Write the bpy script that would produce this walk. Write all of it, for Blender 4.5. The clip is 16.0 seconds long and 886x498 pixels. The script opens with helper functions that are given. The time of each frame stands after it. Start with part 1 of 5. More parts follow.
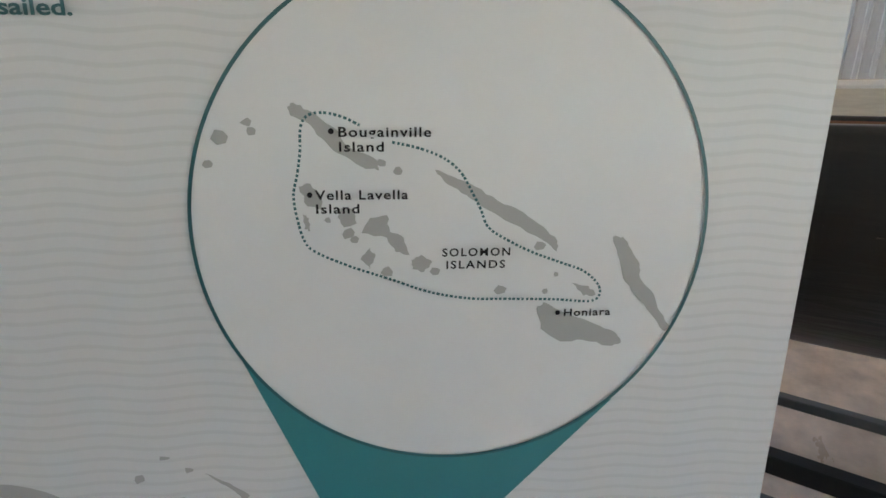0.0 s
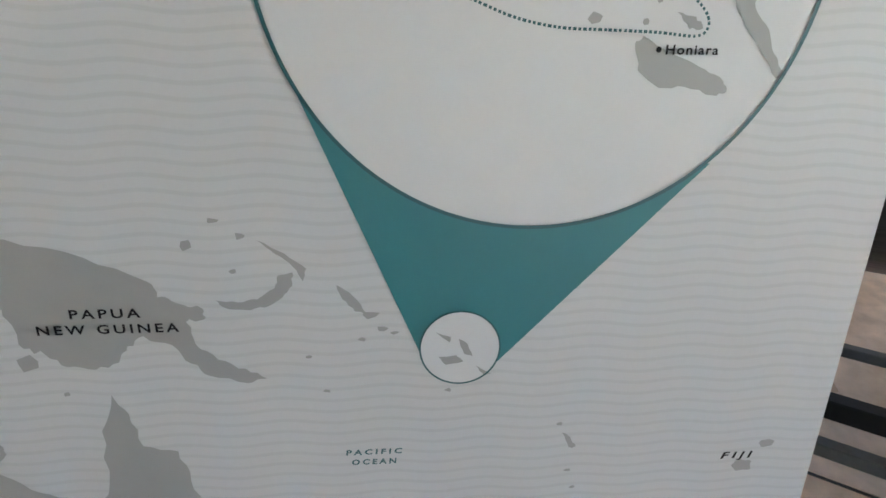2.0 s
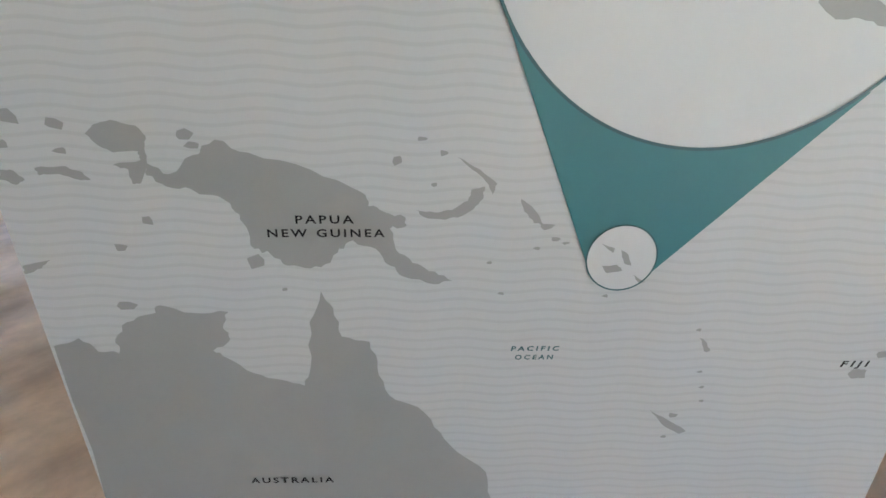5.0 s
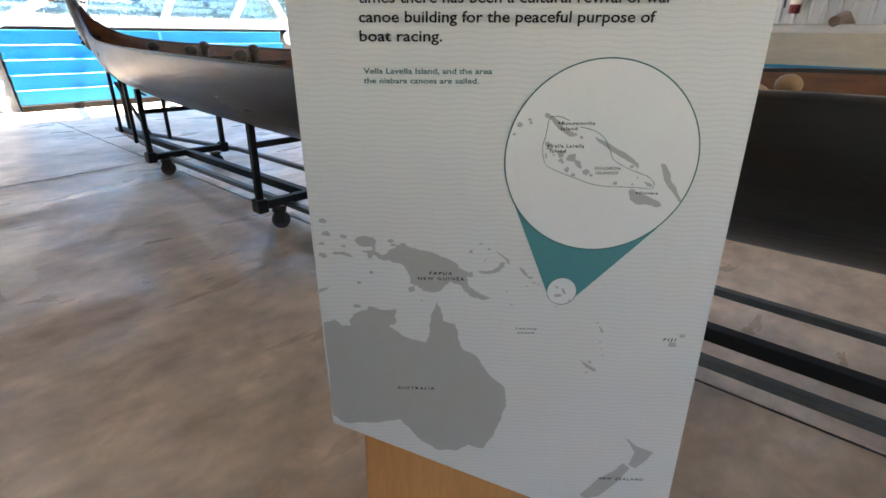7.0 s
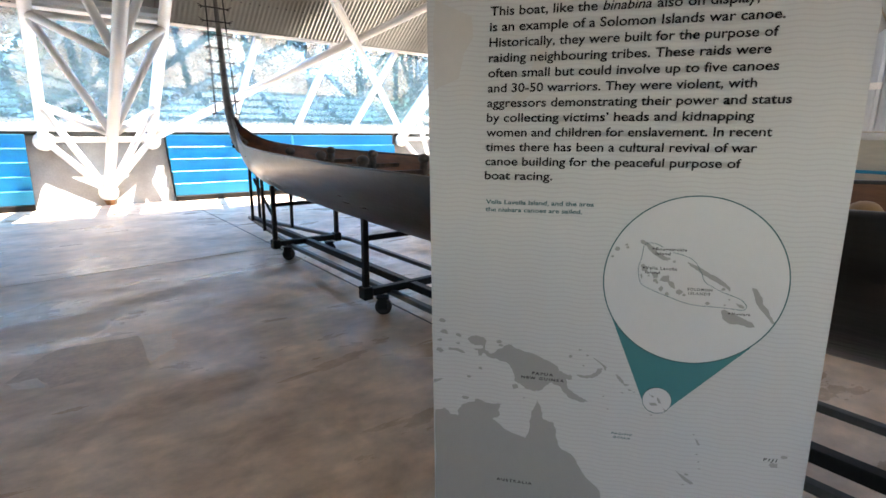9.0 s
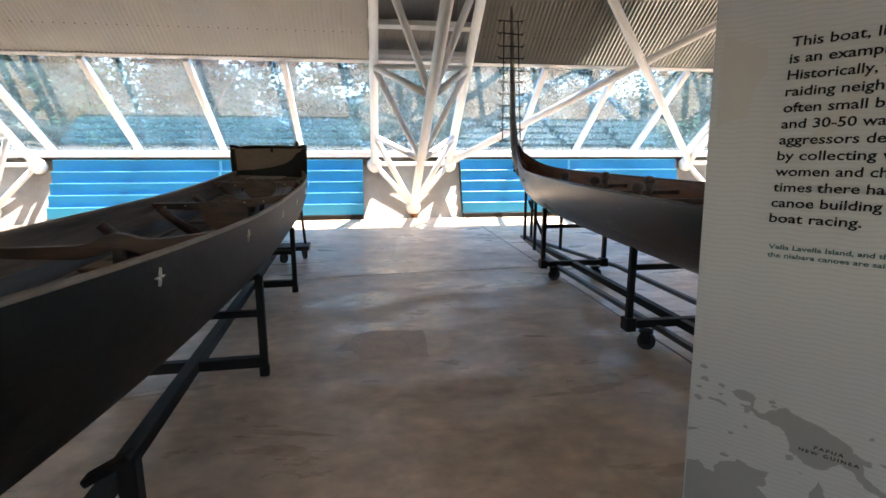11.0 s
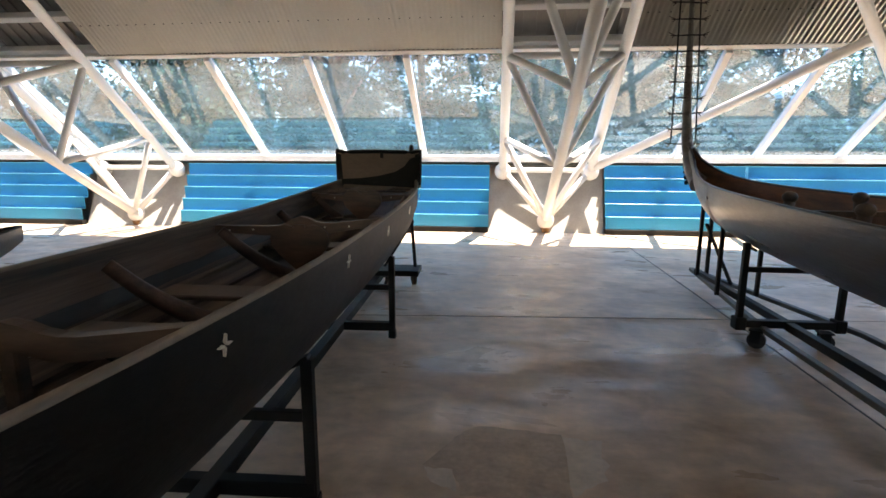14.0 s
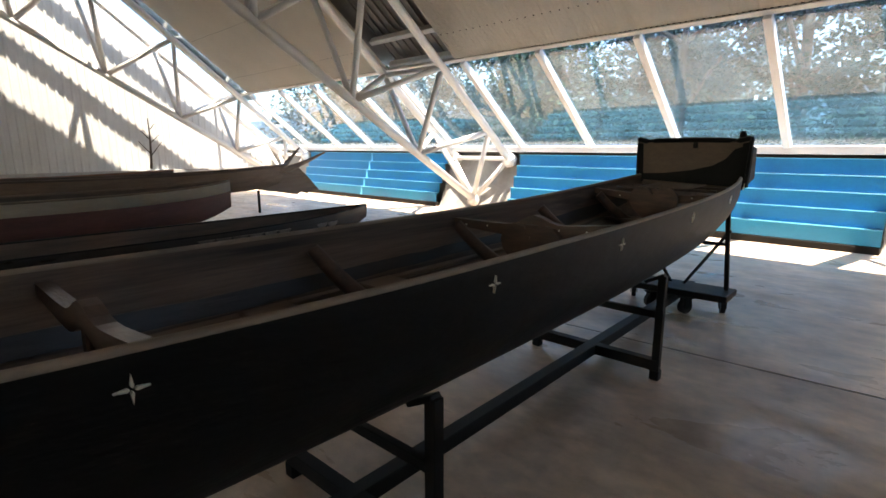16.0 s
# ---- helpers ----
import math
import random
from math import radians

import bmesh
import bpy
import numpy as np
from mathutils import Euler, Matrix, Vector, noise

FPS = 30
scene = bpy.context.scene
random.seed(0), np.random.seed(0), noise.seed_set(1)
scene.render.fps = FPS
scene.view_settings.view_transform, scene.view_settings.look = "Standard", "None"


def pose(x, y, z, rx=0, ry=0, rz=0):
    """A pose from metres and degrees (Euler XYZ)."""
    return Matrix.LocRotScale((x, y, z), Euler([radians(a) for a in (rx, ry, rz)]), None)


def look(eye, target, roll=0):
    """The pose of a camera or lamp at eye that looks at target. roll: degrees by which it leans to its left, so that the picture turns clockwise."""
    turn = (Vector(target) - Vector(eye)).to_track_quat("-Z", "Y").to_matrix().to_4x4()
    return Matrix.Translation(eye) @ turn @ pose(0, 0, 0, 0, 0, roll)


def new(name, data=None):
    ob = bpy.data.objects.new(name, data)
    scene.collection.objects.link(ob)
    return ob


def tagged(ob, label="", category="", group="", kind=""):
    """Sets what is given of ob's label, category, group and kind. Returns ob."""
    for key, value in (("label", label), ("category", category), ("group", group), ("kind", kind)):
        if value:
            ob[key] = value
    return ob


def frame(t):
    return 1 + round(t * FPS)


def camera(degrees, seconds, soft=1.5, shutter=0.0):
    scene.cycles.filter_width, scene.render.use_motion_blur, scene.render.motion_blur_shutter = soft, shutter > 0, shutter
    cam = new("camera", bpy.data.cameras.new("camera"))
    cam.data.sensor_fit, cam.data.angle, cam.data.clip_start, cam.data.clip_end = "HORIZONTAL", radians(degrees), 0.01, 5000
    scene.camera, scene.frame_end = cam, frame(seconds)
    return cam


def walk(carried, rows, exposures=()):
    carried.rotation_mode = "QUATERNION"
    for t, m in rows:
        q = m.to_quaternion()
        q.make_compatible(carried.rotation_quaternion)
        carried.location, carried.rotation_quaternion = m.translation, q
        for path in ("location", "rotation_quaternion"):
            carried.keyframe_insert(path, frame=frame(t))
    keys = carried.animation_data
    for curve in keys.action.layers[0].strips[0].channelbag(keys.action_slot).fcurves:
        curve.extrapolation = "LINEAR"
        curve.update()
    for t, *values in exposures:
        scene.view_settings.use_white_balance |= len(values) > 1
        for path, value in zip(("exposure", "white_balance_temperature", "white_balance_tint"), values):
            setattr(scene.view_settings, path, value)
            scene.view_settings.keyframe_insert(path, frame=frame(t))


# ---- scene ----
# ---------------------------------------------------------------- camera
cam = camera(81.93, 16.0, soft=1.6)
PATH = [
    (0, -0.4048, -11.1605, 1.2726, -16.148, -55.127, -1.048),
    (0.5, -0.4275, -11.1587, 1.2556, -16.101, -55.311, -1.069),
    (1, -0.4443, -11.1492, 1.2263, -16.455, -54.900, -1.008),
    (1.5, -0.4434, -11.1397, 1.1919, -17.762, -54.935, -1.123),
    (2, -0.4283, -11.1323, 1.1567, -20.169, -54.890, -1.170),
    (2.5, -0.4267, -11.1319, 1.1557, -22.073, -54.857, -1.157),
    (3, -0.4416, -11.1293, 1.1549, -22.861, -55.026, -1.231),
    (3.5, -0.4667, -11.1131, 1.1543, -23.430, -54.791, -1.211),
    (4, -0.4842, -11.0957, 1.1518, -23.968, -54.126, -1.258),
    (4.5, -0.4967, -11.0858, 1.1521, -24.642, -53.327, -1.278),
    (5, -0.5177, -11.0878, 1.1464, -24.946, -51.995, -1.146),
    (5.2, -0.5308, -11.0886, 1.1398, -24.945, -51.395, -1.155),
    (7.3, -0.9225, -11.3748, 1.3827, -21.908, -47.490, -1.063),
    (7.5, -0.9604, -11.4029, 1.3821, -19.367, -46.600, -0.912),
    (8, -1.0243, -11.4076, 1.4133, -16.827, -45.758, -0.967),
    (8.5, -1.0365, -11.3993, 1.4306, -14.715, -43.646, -0.868),
    (9, -0.9605, -11.3769, 1.4319, -13.080, -38.010, -0.626),
    (9.5, -0.8829, -11.3797, 1.4224, -11.846, -29.039, -0.336),
    (10, -0.9305, -11.4878, 1.4429, -11.053, -20.099, -0.510),
    (10.2, -0.9504, -11.5450, 1.4457, -10.888, -17.219, -0.292),
    (12.3, -1.0164, -10.9802, 1.4955, -10.760, -2.329, -0.518),
    (12.5, -1.0275, -10.8931, 1.5002, -10.719, -2.847, -0.320),
    (13, -0.9952, -10.6308, 1.4881, -10.529, -3.517, -0.392),
    (13.5, -0.9353, -10.3584, 1.5007, -10.458, -1.128, -0.177),
    (14, -0.9453, -10.0078, 1.4967, -10.544, 6.049, -0.208),
    (14.5, -0.8544, -9.7569, 1.4812, -10.520, 15.602, -0.006),
    (15, -0.7160, -9.5255, 1.4816, -10.771, 27.855, 0.062),
    (15.5, -0.6755, -9.2769, 1.4802, -11.248, 36.623, -0.012),
    (16, -0.6288, -9.1833, 1.4675, -11.361, 44.156, 0.078),
]
walk(cam, [(t, pose(x, y, z, 90 + p, r, w)) for t, x, y, z, p, w, r in PATH],
     exposures=[(0.0, 4.66, 6850, 12), (1.0, 4.83, 6850, 12), (2.0, 4.92, 6850, 12), (5.2, 5.02, 6950, 12), (7.5, 4.55, 6950, 13), (9.0, 4.35, 6850, 13), (10.2, 3.92, 7000, 13), (12.3, 3.6, 7650, 14), (16.0, 3.3, 7700, 13)])

# ---------------------------------------------------------------- sky and sun
SUN_DIR = Vector((-0.25, 0.02, -1.0)).normalized()          # the way the light travels
world = bpy.data.worlds.new("sky")
scene.world = world
world.use_nodes = True
wn = world.node_tree
wn.nodes.clear()
w_out = wn.nodes.new("ShaderNodeOutputWorld")
w_bg = wn.nodes.new("ShaderNodeBackground")
w_sky = wn.nodes.new("ShaderNodeTexSky")
w_sky.sky_type = "NISHITA"
w_sky.sun_disc = False
w_sky.sun_elevation = math.asin(-SUN_DIR.z)
w_sky.sun_rotation = math.atan2(-SUN_DIR.x, -SUN_DIR.y)
w_bg.inputs["Strength"].default_value = 0.11
wn.links.new(w_sky.outputs[0], w_bg.inputs["Color"])
wn.links.new(w_bg.outputs[0], w_out.inputs["Surface"])
sun_data = bpy.data.lights.new("sun", "SUN")
sun_data.energy = 2.5
sun_data.angle = radians(0.55)
sun_data.color = (1.0, 0.965, 0.91)
sun = new("sun", sun_data)
sun.matrix_world = look((6, -2, 20), Vector((6, -2, 20)) + SUN_DIR)


# ---------------------------------------------------------------- materials
def material(name, base, rough=0.6, metal=0.0, vary=0.25, scale=6.0, stretch=(1, 1, 1), dark=None,
             fine=60.0, bump=0.1, bump_scale=None, per_piece=0.0, spec=0.5, edge=(0.33, 0.68)):
    """A surface with variation at two scales, a fine relief and uneven gloss."""
    m = bpy.data.materials.new(name)
    m.use_nodes = True
    t = m.node_tree
    bsdf = t.nodes["Principled BSDF"]
    co = t.nodes.new("ShaderNodeTexCoord")
    mp = t.nodes.new("ShaderNodeMapping")
    mp.inputs["Scale"].default_value = stretch
    t.links.new(co.outputs["Object"], mp.inputs["Vector"])
    big = t.nodes.new("ShaderNodeTexNoise")
    big.inputs["Scale"].default_value = scale
    big.inputs["Detail"].default_value = 6
    big.inputs["Roughness"].default_value = 0.6
    small = t.nodes.new("ShaderNodeTexNoise")
    small.inputs["Scale"].default_value = fine
    small.inputs["Detail"].default_value = 4
    for n in (big, small):
        t.links.new(mp.outputs[0], n.inputs["Vector"])
    if dark is None:
        dark = tuple(c * (1 - vary) for c in base)
    ramp = t.nodes.new("ShaderNodeValToRGB")
    ramp.color_ramp.elements[0].position, ramp.color_ramp.elements[1].position = edge
    ramp.color_ramp.elements[0].color = (*dark, 1)
    ramp.color_ramp.elements[1].color = (*base, 1)
    t.links.new(big.outputs["Fac"], ramp.inputs[0])
    mix = t.nodes.new("ShaderNodeMix")
    mix.data_type, mix.blend_type = "RGBA", "MULTIPLY"
    mix.inputs["Factor"].default_value = min(1.0, vary)
    t.links.new(ramp.outputs[0], mix.inputs["A"])
    grey = t.nodes.new("ShaderNodeMapRange")
    grey.inputs["From Min"].default_value, grey.inputs["From Max"].default_value = 0.3, 0.7
    grey.inputs["To Min"].default_value, grey.inputs["To Max"].default_value = 0.55, 1.1
    t.links.new(small.outputs["Fac"], grey.inputs["Value"])
    t.links.new(grey.outputs[0], mix.inputs["B"])
    colour = mix.outputs["Result"]
    if per_piece:
        info = t.nodes.new("ShaderNodeObjectInfo")
        rg = t.nodes.new("ShaderNodeMapRange")
        rg.inputs["To Min"].default_value, rg.inputs["To Max"].default_value = 1 - per_piece, 1 + per_piece
        t.links.new(info.outputs["Random"], rg.inputs["Value"])
        hs = t.nodes.new("ShaderNodeHueSaturation")
        t.links.new(rg.outputs[0], hs.inputs["Value"])
        t.links.new(colour, hs.inputs["Color"])
        colour = hs.outputs[0]
    t.links.new(colour, bsdf.inputs["Base Color"])
    rr = t.nodes.new("ShaderNodeMapRange")
    rr.inputs["To Min"].default_value, rr.inputs["To Max"].default_value = max(0.02, rough - 0.12), min(1, rough + 0.12)
    t.links.new(big.outputs["Fac"], rr.inputs["Value"])
    t.links.new(rr.outputs[0], bsdf.inputs["Roughness"])
    bsdf.inputs["Metallic"].default_value = metal
    bsdf.inputs["Specular IOR Level"].default_value = spec
    if bump:
        b = t.nodes.new("ShaderNodeBump")
        b.inputs["Strength"].default_value = bump
        b.inputs["Distance"].default_value = 0.01
        t.links.new(small.outputs["Fac"], b.inputs["Height"])
        t.links.new(b.outputs[0], bsdf.inputs["Normal"])
    return m


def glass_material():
    m = bpy.data.materials.new("tinted glass with haze")
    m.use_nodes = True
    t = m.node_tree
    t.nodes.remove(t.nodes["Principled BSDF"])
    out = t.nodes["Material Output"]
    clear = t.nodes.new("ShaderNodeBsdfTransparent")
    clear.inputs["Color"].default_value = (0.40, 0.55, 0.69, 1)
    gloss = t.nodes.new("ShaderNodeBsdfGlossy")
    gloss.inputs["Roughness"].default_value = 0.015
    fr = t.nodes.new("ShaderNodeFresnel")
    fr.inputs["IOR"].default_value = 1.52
    # blue translucent veil, put in for the milky haze over the panes
    haze = t.nodes.new("ShaderNodeBsdfTranslucent")
    haze.inputs["Color"].default_value = (0.40, 0.70, 0.90, 1)
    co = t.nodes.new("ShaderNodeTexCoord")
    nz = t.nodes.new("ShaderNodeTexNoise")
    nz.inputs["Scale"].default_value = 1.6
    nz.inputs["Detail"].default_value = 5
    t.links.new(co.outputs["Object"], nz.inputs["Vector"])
    haze_share = t.nodes.new("ShaderNodeMapRange")
    haze_share.inputs["From Min"].default_value, haze_share.inputs["From Max"].default_value = 0.4, 0.75
    haze_share.inputs["To Min"].default_value, haze_share.inputs["To Max"].default_value = 0.022, 0.058
    t.links.new(nz.outputs["Fac"], haze_share.inputs["Value"])
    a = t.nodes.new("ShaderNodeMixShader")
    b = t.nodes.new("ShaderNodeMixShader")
    t.links.new(haze_share.outputs[0], a.inputs[0])
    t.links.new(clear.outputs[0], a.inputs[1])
    t.links.new(haze.outputs[0], a.inputs[2])
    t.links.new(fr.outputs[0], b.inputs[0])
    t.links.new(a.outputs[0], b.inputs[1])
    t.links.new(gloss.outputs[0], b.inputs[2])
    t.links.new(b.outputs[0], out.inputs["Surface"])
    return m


def floor_material():
    """Polished brown-grey concrete with cloudy trowel marks and patchy gloss."""
    m = material("polished concrete", (0.84, 0.66, 0.505), rough=0.36, spec=0.5, vary=0.40, scale=0.9, stretch=(0.75, 1.25, 1),
                 dark=(0.48, 0.365, 0.27), fine=9.0, bump=0.05)
    t = m.node_tree
    bsdf = t.nodes["Principled BSDF"]
    src = bsdf.inputs["Base Color"].links[0].from_socket
    co = t.nodes.new("ShaderNodeTexCoord")
    st = t.nodes.new("ShaderNodeTexNoise")
    st.inputs["Scale"].default_value = 3.2
    st.inputs["Detail"].default_value = 9
    st.inputs["Roughness"].default_value = 0.62
    st.inputs["Distortion"].default_value = 0.25
    t.links.new(co.outputs["Object"], st.inputs["Vector"])
    rg = t.nodes.new("ShaderNodeMapRange")
    rg.inputs["From Min"].default_value, rg.inputs["From Max"].default_value = 0.35, 0.7
    rg.inputs["To Min"].default_value, rg.inputs["To Max"].default_value = 0.76, 1.20
    t.links.new(st.outputs["Fac"], rg.inputs["Value"])
    mx = t.nodes.new("ShaderNodeMix")
    mx.data_type, mx.blend_type = "RGBA", "MULTIPLY"
    mx.inputs["Factor"].default_value = 1.0
    t.links.new(src, mx.inputs["A"])
    t.links.new(rg.outputs[0], mx.inputs["B"])
    t.links.new(mx.outputs["Result"], bsdf.inputs["Base Color"])
    r2 = t.nodes.new("ShaderNodeMapRange")
    r2.inputs["From Min"].default_value, r2.inputs["From Max"].default_value = 0.3, 0.7
    r2.inputs["To Min"].default_value, r2.inputs["To Max"].default_value = 0.62, 0.17
    mp = t.nodes.new("ShaderNodeMapping")
    mp.inputs["Scale"].default_value = (0.55, 1.5, 1)
    t.links.new(co.outputs["Object"], mp.inputs["Vector"])
    sheen = t.nodes.new("ShaderNodeTexNoise")
    sheen.inputs["Scale"].default_value = 1.5
    sheen.inputs["Detail"].default_value = 7
    sheen.inputs["Roughness"].default_value = 0.6
    sheen.inputs["Distortion"].default_value = 0.6
    t.links.new(mp.outputs[0], sheen.inputs["Vector"])
    t.links.new(sheen.outputs["Fac"], r2.inputs["Value"])
    t.links.new(r2.outputs[0], bsdf.inputs["Roughness"])
    lv = t.nodes.new("ShaderNodeMapRange")
    lv.inputs["From Min"].default_value, lv.inputs["From Max"].default_value = 0.35, 0.65
    lv.inputs["To Min"].default_value, lv.inputs["To Max"].default_value = 0.25, 0.85
    t.links.new(sheen.outputs["Fac"], lv.inputs["Value"])
    t.links.new(lv.outputs[0], bsdf.inputs["Specular IOR Level"])
    return m


def sign_material():
    """Off-white printed board with fine grey wave lines."""
    m = material("printed board", (0.443, 0.465, 0.478), rough=0.42, vary=0.03, scale=3, fine=200, bump=0.01)
    t = m.node_tree
    bsdf = t.nodes["Principled BSDF"]
    src = bsdf.inputs["Base Color"].links[0].from_socket
    co = t.nodes.new("ShaderNodeTexCoord")
    sep = t.nodes.new("ShaderNodeSeparateXYZ")
    t.links.new(co.outputs["Object"], sep.inputs[0])

    def math_node(op, a, b=None):
        n = t.nodes.new("ShaderNodeMath")
        n.operation = op
        for i, v in enumerate((a, b)):
            if v is None:
                continue
            if isinstance(v, (int, float)):
                n.inputs[i].default_value = v
            else:
                t.links.new(v, n.inputs[i])
        return n.outputs[0]
    swing = math_node("MULTIPLY", math_node("SINE", math_node("MULTIPLY", sep.outputs["X"], 108.0)), 0.0012)
    phase = math_node("MULTIPLY", math_node("ADD", sep.outputs["Z"], swing), 6.2832 / 0.0074)
    line = math_node("SINE", phase)
    rg = t.nodes.new("ShaderNodeMapRange")
    rg.interpolation_type = "SMOOTHSTEP"
    rg.inputs["From Min"].default_value, rg.inputs["From Max"].default_value = 0.3, 0.9
    rg.inputs["To Min"].default_value, rg.inputs["To Max"].default_value = 1.0, 0.925
    t.links.new(line, rg.inputs["Value"])
    mx = t.nodes.new("ShaderNodeMix")
    mx.data_type, mx.blend_type = "RGBA", "MULTIPLY"
    mx.inputs["Factor"].default_value = 1.0
    t.links.new(src, mx.inputs["A"])
    t.links.new(rg.outputs[0], mx.inputs["B"])
    t.links.new(mx.outputs["Result"], bsdf.inputs["Base Color"])
    return m


def edge_glass_material():
    m = bpy.data.materials.new("glass outer face")
    m.use_nodes = True
    t = m.node_tree
    t.nodes.remove(t.nodes["Principled BSDF"])
    clear = t.nodes.new("ShaderNodeBsdfTransparent")
    clear.inputs["Color"].default_value = (0.97, 0.99, 1.0, 1)
    t.links.new(clear.outputs[0], t.nodes["Material Output"].inputs["Surface"])
    return m


FLOOR = floor_material()
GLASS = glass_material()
GLASS_BACK = edge_glass_material()
BOARD = sign_material()
WHITE_STEEL = material("white painted steel", (0.72, 0.715, 0.70), rough=0.38, vary=0.10, scale=2.5, fine=40, bump=0.03)
WHITE_FRAME = material("white window frame", (0.74, 0.74, 0.73), rough=0.45, vary=0.10, scale=3, fine=50, bump=0.03)
SOFFIT = material("cream corrugated sheet", (0.64, 0.61, 0.545), rough=0.55, vary=0.10, scale=1.2, fine=30, bump=0.02)
ROOF_DARK = material("bare metal roof", (0.20, 0.195, 0.185), rough=0.5, metal=0.2, vary=0.25, scale=2, fine=30, bump=0.03)
CLADDING = material("pale wall cladding", (0.60, 0.61, 0.60), rough=0.5, vary=0.10, scale=1.5, fine=25, bump=0.02)
CONCRETE = material("raw concrete", (0.38, 0.375, 0.355), rough=0.85, vary=0.28, scale=2.2, fine=45, bump=0.25)
BLUE = material("blue painted steel", (0.004, 0.24, 0.47), rough=0.34, vary=0.14, scale=1.8, fine=30, bump=0.02)
BLUE_EDGE = material("pale blue steel and slat sun glint", (0.12, 0.52, 0.76), rough=0.35, vary=0.1, scale=3, fine=40, bump=0.02)
BLACK_STEEL = material("black painted steel", (0.009, 0.009, 0.009), rough=0.55, vary=0.35, scale=7, fine=90, bump=0.06, spec=0.2)
GREY_STEEL = material("grey steel rail", (0.085, 0.09, 0.085), rough=0.5, metal=0.2, vary=0.3, scale=6, fine=60, bump=0.05)
RUBBER = material("black rubber", (0.012, 0.012, 0.012), rough=0.6, vary=0.2, scale=20, fine=120, bump=0.05)
RUST = material("rusty steel", (0.30, 0.15, 0.06), rough=0.8, vary=0.5, scale=14, fine=80, bump=0.3)
HULL_BLACK = material("black hull paint", (0.0075, 0.0078, 0.0085), rough=0.55, vary=0.5, scale=3, stretch=(1, 0.25, 1), fine=22, bump=0.45, spec=0.2)
HULL_GREY = material("weathered black hull", (0.020, 0.0195, 0.019), rough=0.31, vary=0.5, scale=3.5, edge=(0.42, 0.66), stretch=(2.2, 0.3, 2.2), dark=(0.008, 0.008, 0.009), fine=24, bump=0.22, spec=0.5)
WOOD_DARK = material("dark aged timber", (0.115, 0.078, 0.055), rough=0.55, vary=0.4, scale=4, stretch=(3, 0.25, 3), dark=(0.030, 0.022, 0.018), fine=30, bump=0.2)
WOOD_RED = material("red brown timber", (0.27, 0.115, 0.05), rough=0.5, vary=0.4, scale=4, stretch=(3, 0.3, 3), dark=(0.085, 0.038, 0.02), fine=30, bump=0.18)
WOOD_MID = material("worn brown timber", (0.17, 0.125, 0.09), rough=0.55, vary=0.35, scale=5, stretch=(3, 0.4, 3), dark=(0.12, 0.08, 0.055), fine=34, bump=0.2)
WOOD_RIM = material("worn pale gunwale", (0.27, 0.215, 0.16), rough=0.6, vary=0.4, scale=9, stretch=(2, 0.5, 2), fine=40, bump=0.25)
LINING = material("smoke-darkened hull timber", (0.205, 0.145, 0.105), rough=0.55, vary=0.5, scale=2.2, stretch=(5, 0.2, 5), dark=(0.028, 0.020, 0.015), fine=22, bump=0.35, edge=(0.34, 0.66), spec=0.35)
BOW = material("worn silver-grey bow timber", (0.23, 0.215, 0.20), rough=0.38, vary=0.5, scale=4, stretch=(2, 0.5, 2), dark=(0.06, 0.055, 0.05), fine=30, bump=0.15)
KNOB = material("tan carved timber", (0.36, 0.22, 0.10), rough=0.5, vary=0.3, scale=8, fine=40, bump=0.15)
STERN = material("plain brown stern panel", (0.15, 0.108, 0.075), rough=0.5, vary=0.3, scale=2.5, stretch=(1, 1, 2), fine=26, bump=0.15)
SEAM = material("black caulked band", (0.009, 0.008, 0.0075), rough=0.45, vary=0.4, scale=5, stretch=(2, 0.3, 2), fine=26, bump=0.3)
BOUNCE_PAVING = material("pale bounce paving", (0.36, 0.35, 0.33), rough=0.85, vary=0.25, scale=1.5, fine=20, bump=0.1)
THWART = material("dark red brown carved timber", (0.13, 0.076, 0.05), rough=0.5, vary=0.4, scale=6, stretch=(0.6, 3, 3), dark=(0.045, 0.027, 0.02), fine=34, bump=0.2)
MAP_PALE = material("pale grey map ink", (0.43, 0.43, 0.42), rough=0.45, vary=0.05, bump=0.0)
PLY = material("orange brown plywood", (0.40, 0.195, 0.065), rough=0.5, vary=0.2, scale=3, stretch=(6, 6, 0.7), fine=24, bump=0.06)
SHELL = material("shell inlay", (0.72, 0.70, 0.62), rough=0.3, vary=0.2, scale=60, fine=200, bump=0.05)
MAROON = material("faded maroon paint", (0.115, 0.05, 0.045), rough=0.6, vary=0.4, scale=4, stretch=(2, 0.4, 2), fine=26, bump=0.12)
CREAM = material("cream boat paint", (0.60, 0.55, 0.46), rough=0.55, vary=0.2, scale=4, stretch=(2, 0.4, 2), fine=26, bump=0.1)
RED_PAINT = material("red enamel", (0.11, 0.010, 0.013), rough=0.3, vary=0.1, scale=9, fine=60, bump=0.0)
YELLOW_PAINT = material("yellow paint", (0.62, 0.44, 0.03), rough=0.45, vary=0.2, scale=9, fine=60, bump=0.05)
INK = material("black ink", (0.011, 0.011, 0.013), rough=0.75, spec=0.15, vary=0.05, bump=0.0)
TEAL = material("teal ink", (0.012, 0.145, 0.165), rough=0.45, vary=0.05, bump=0.0)
TEAL_LINE = material("dark teal ink", (0.006, 0.075, 0.088), rough=0.45, vary=0.05, bump=0.0)
MAP_GREY = material("grey map ink", (0.262, 0.273, 0.27), rough=0.45, vary=0.05, scale=8, bump=0.0)
MAP_WHITE = material("white map ink", (0.483, 0.506, 0.522), rough=0.42, vary=0.03, bump=0.0)
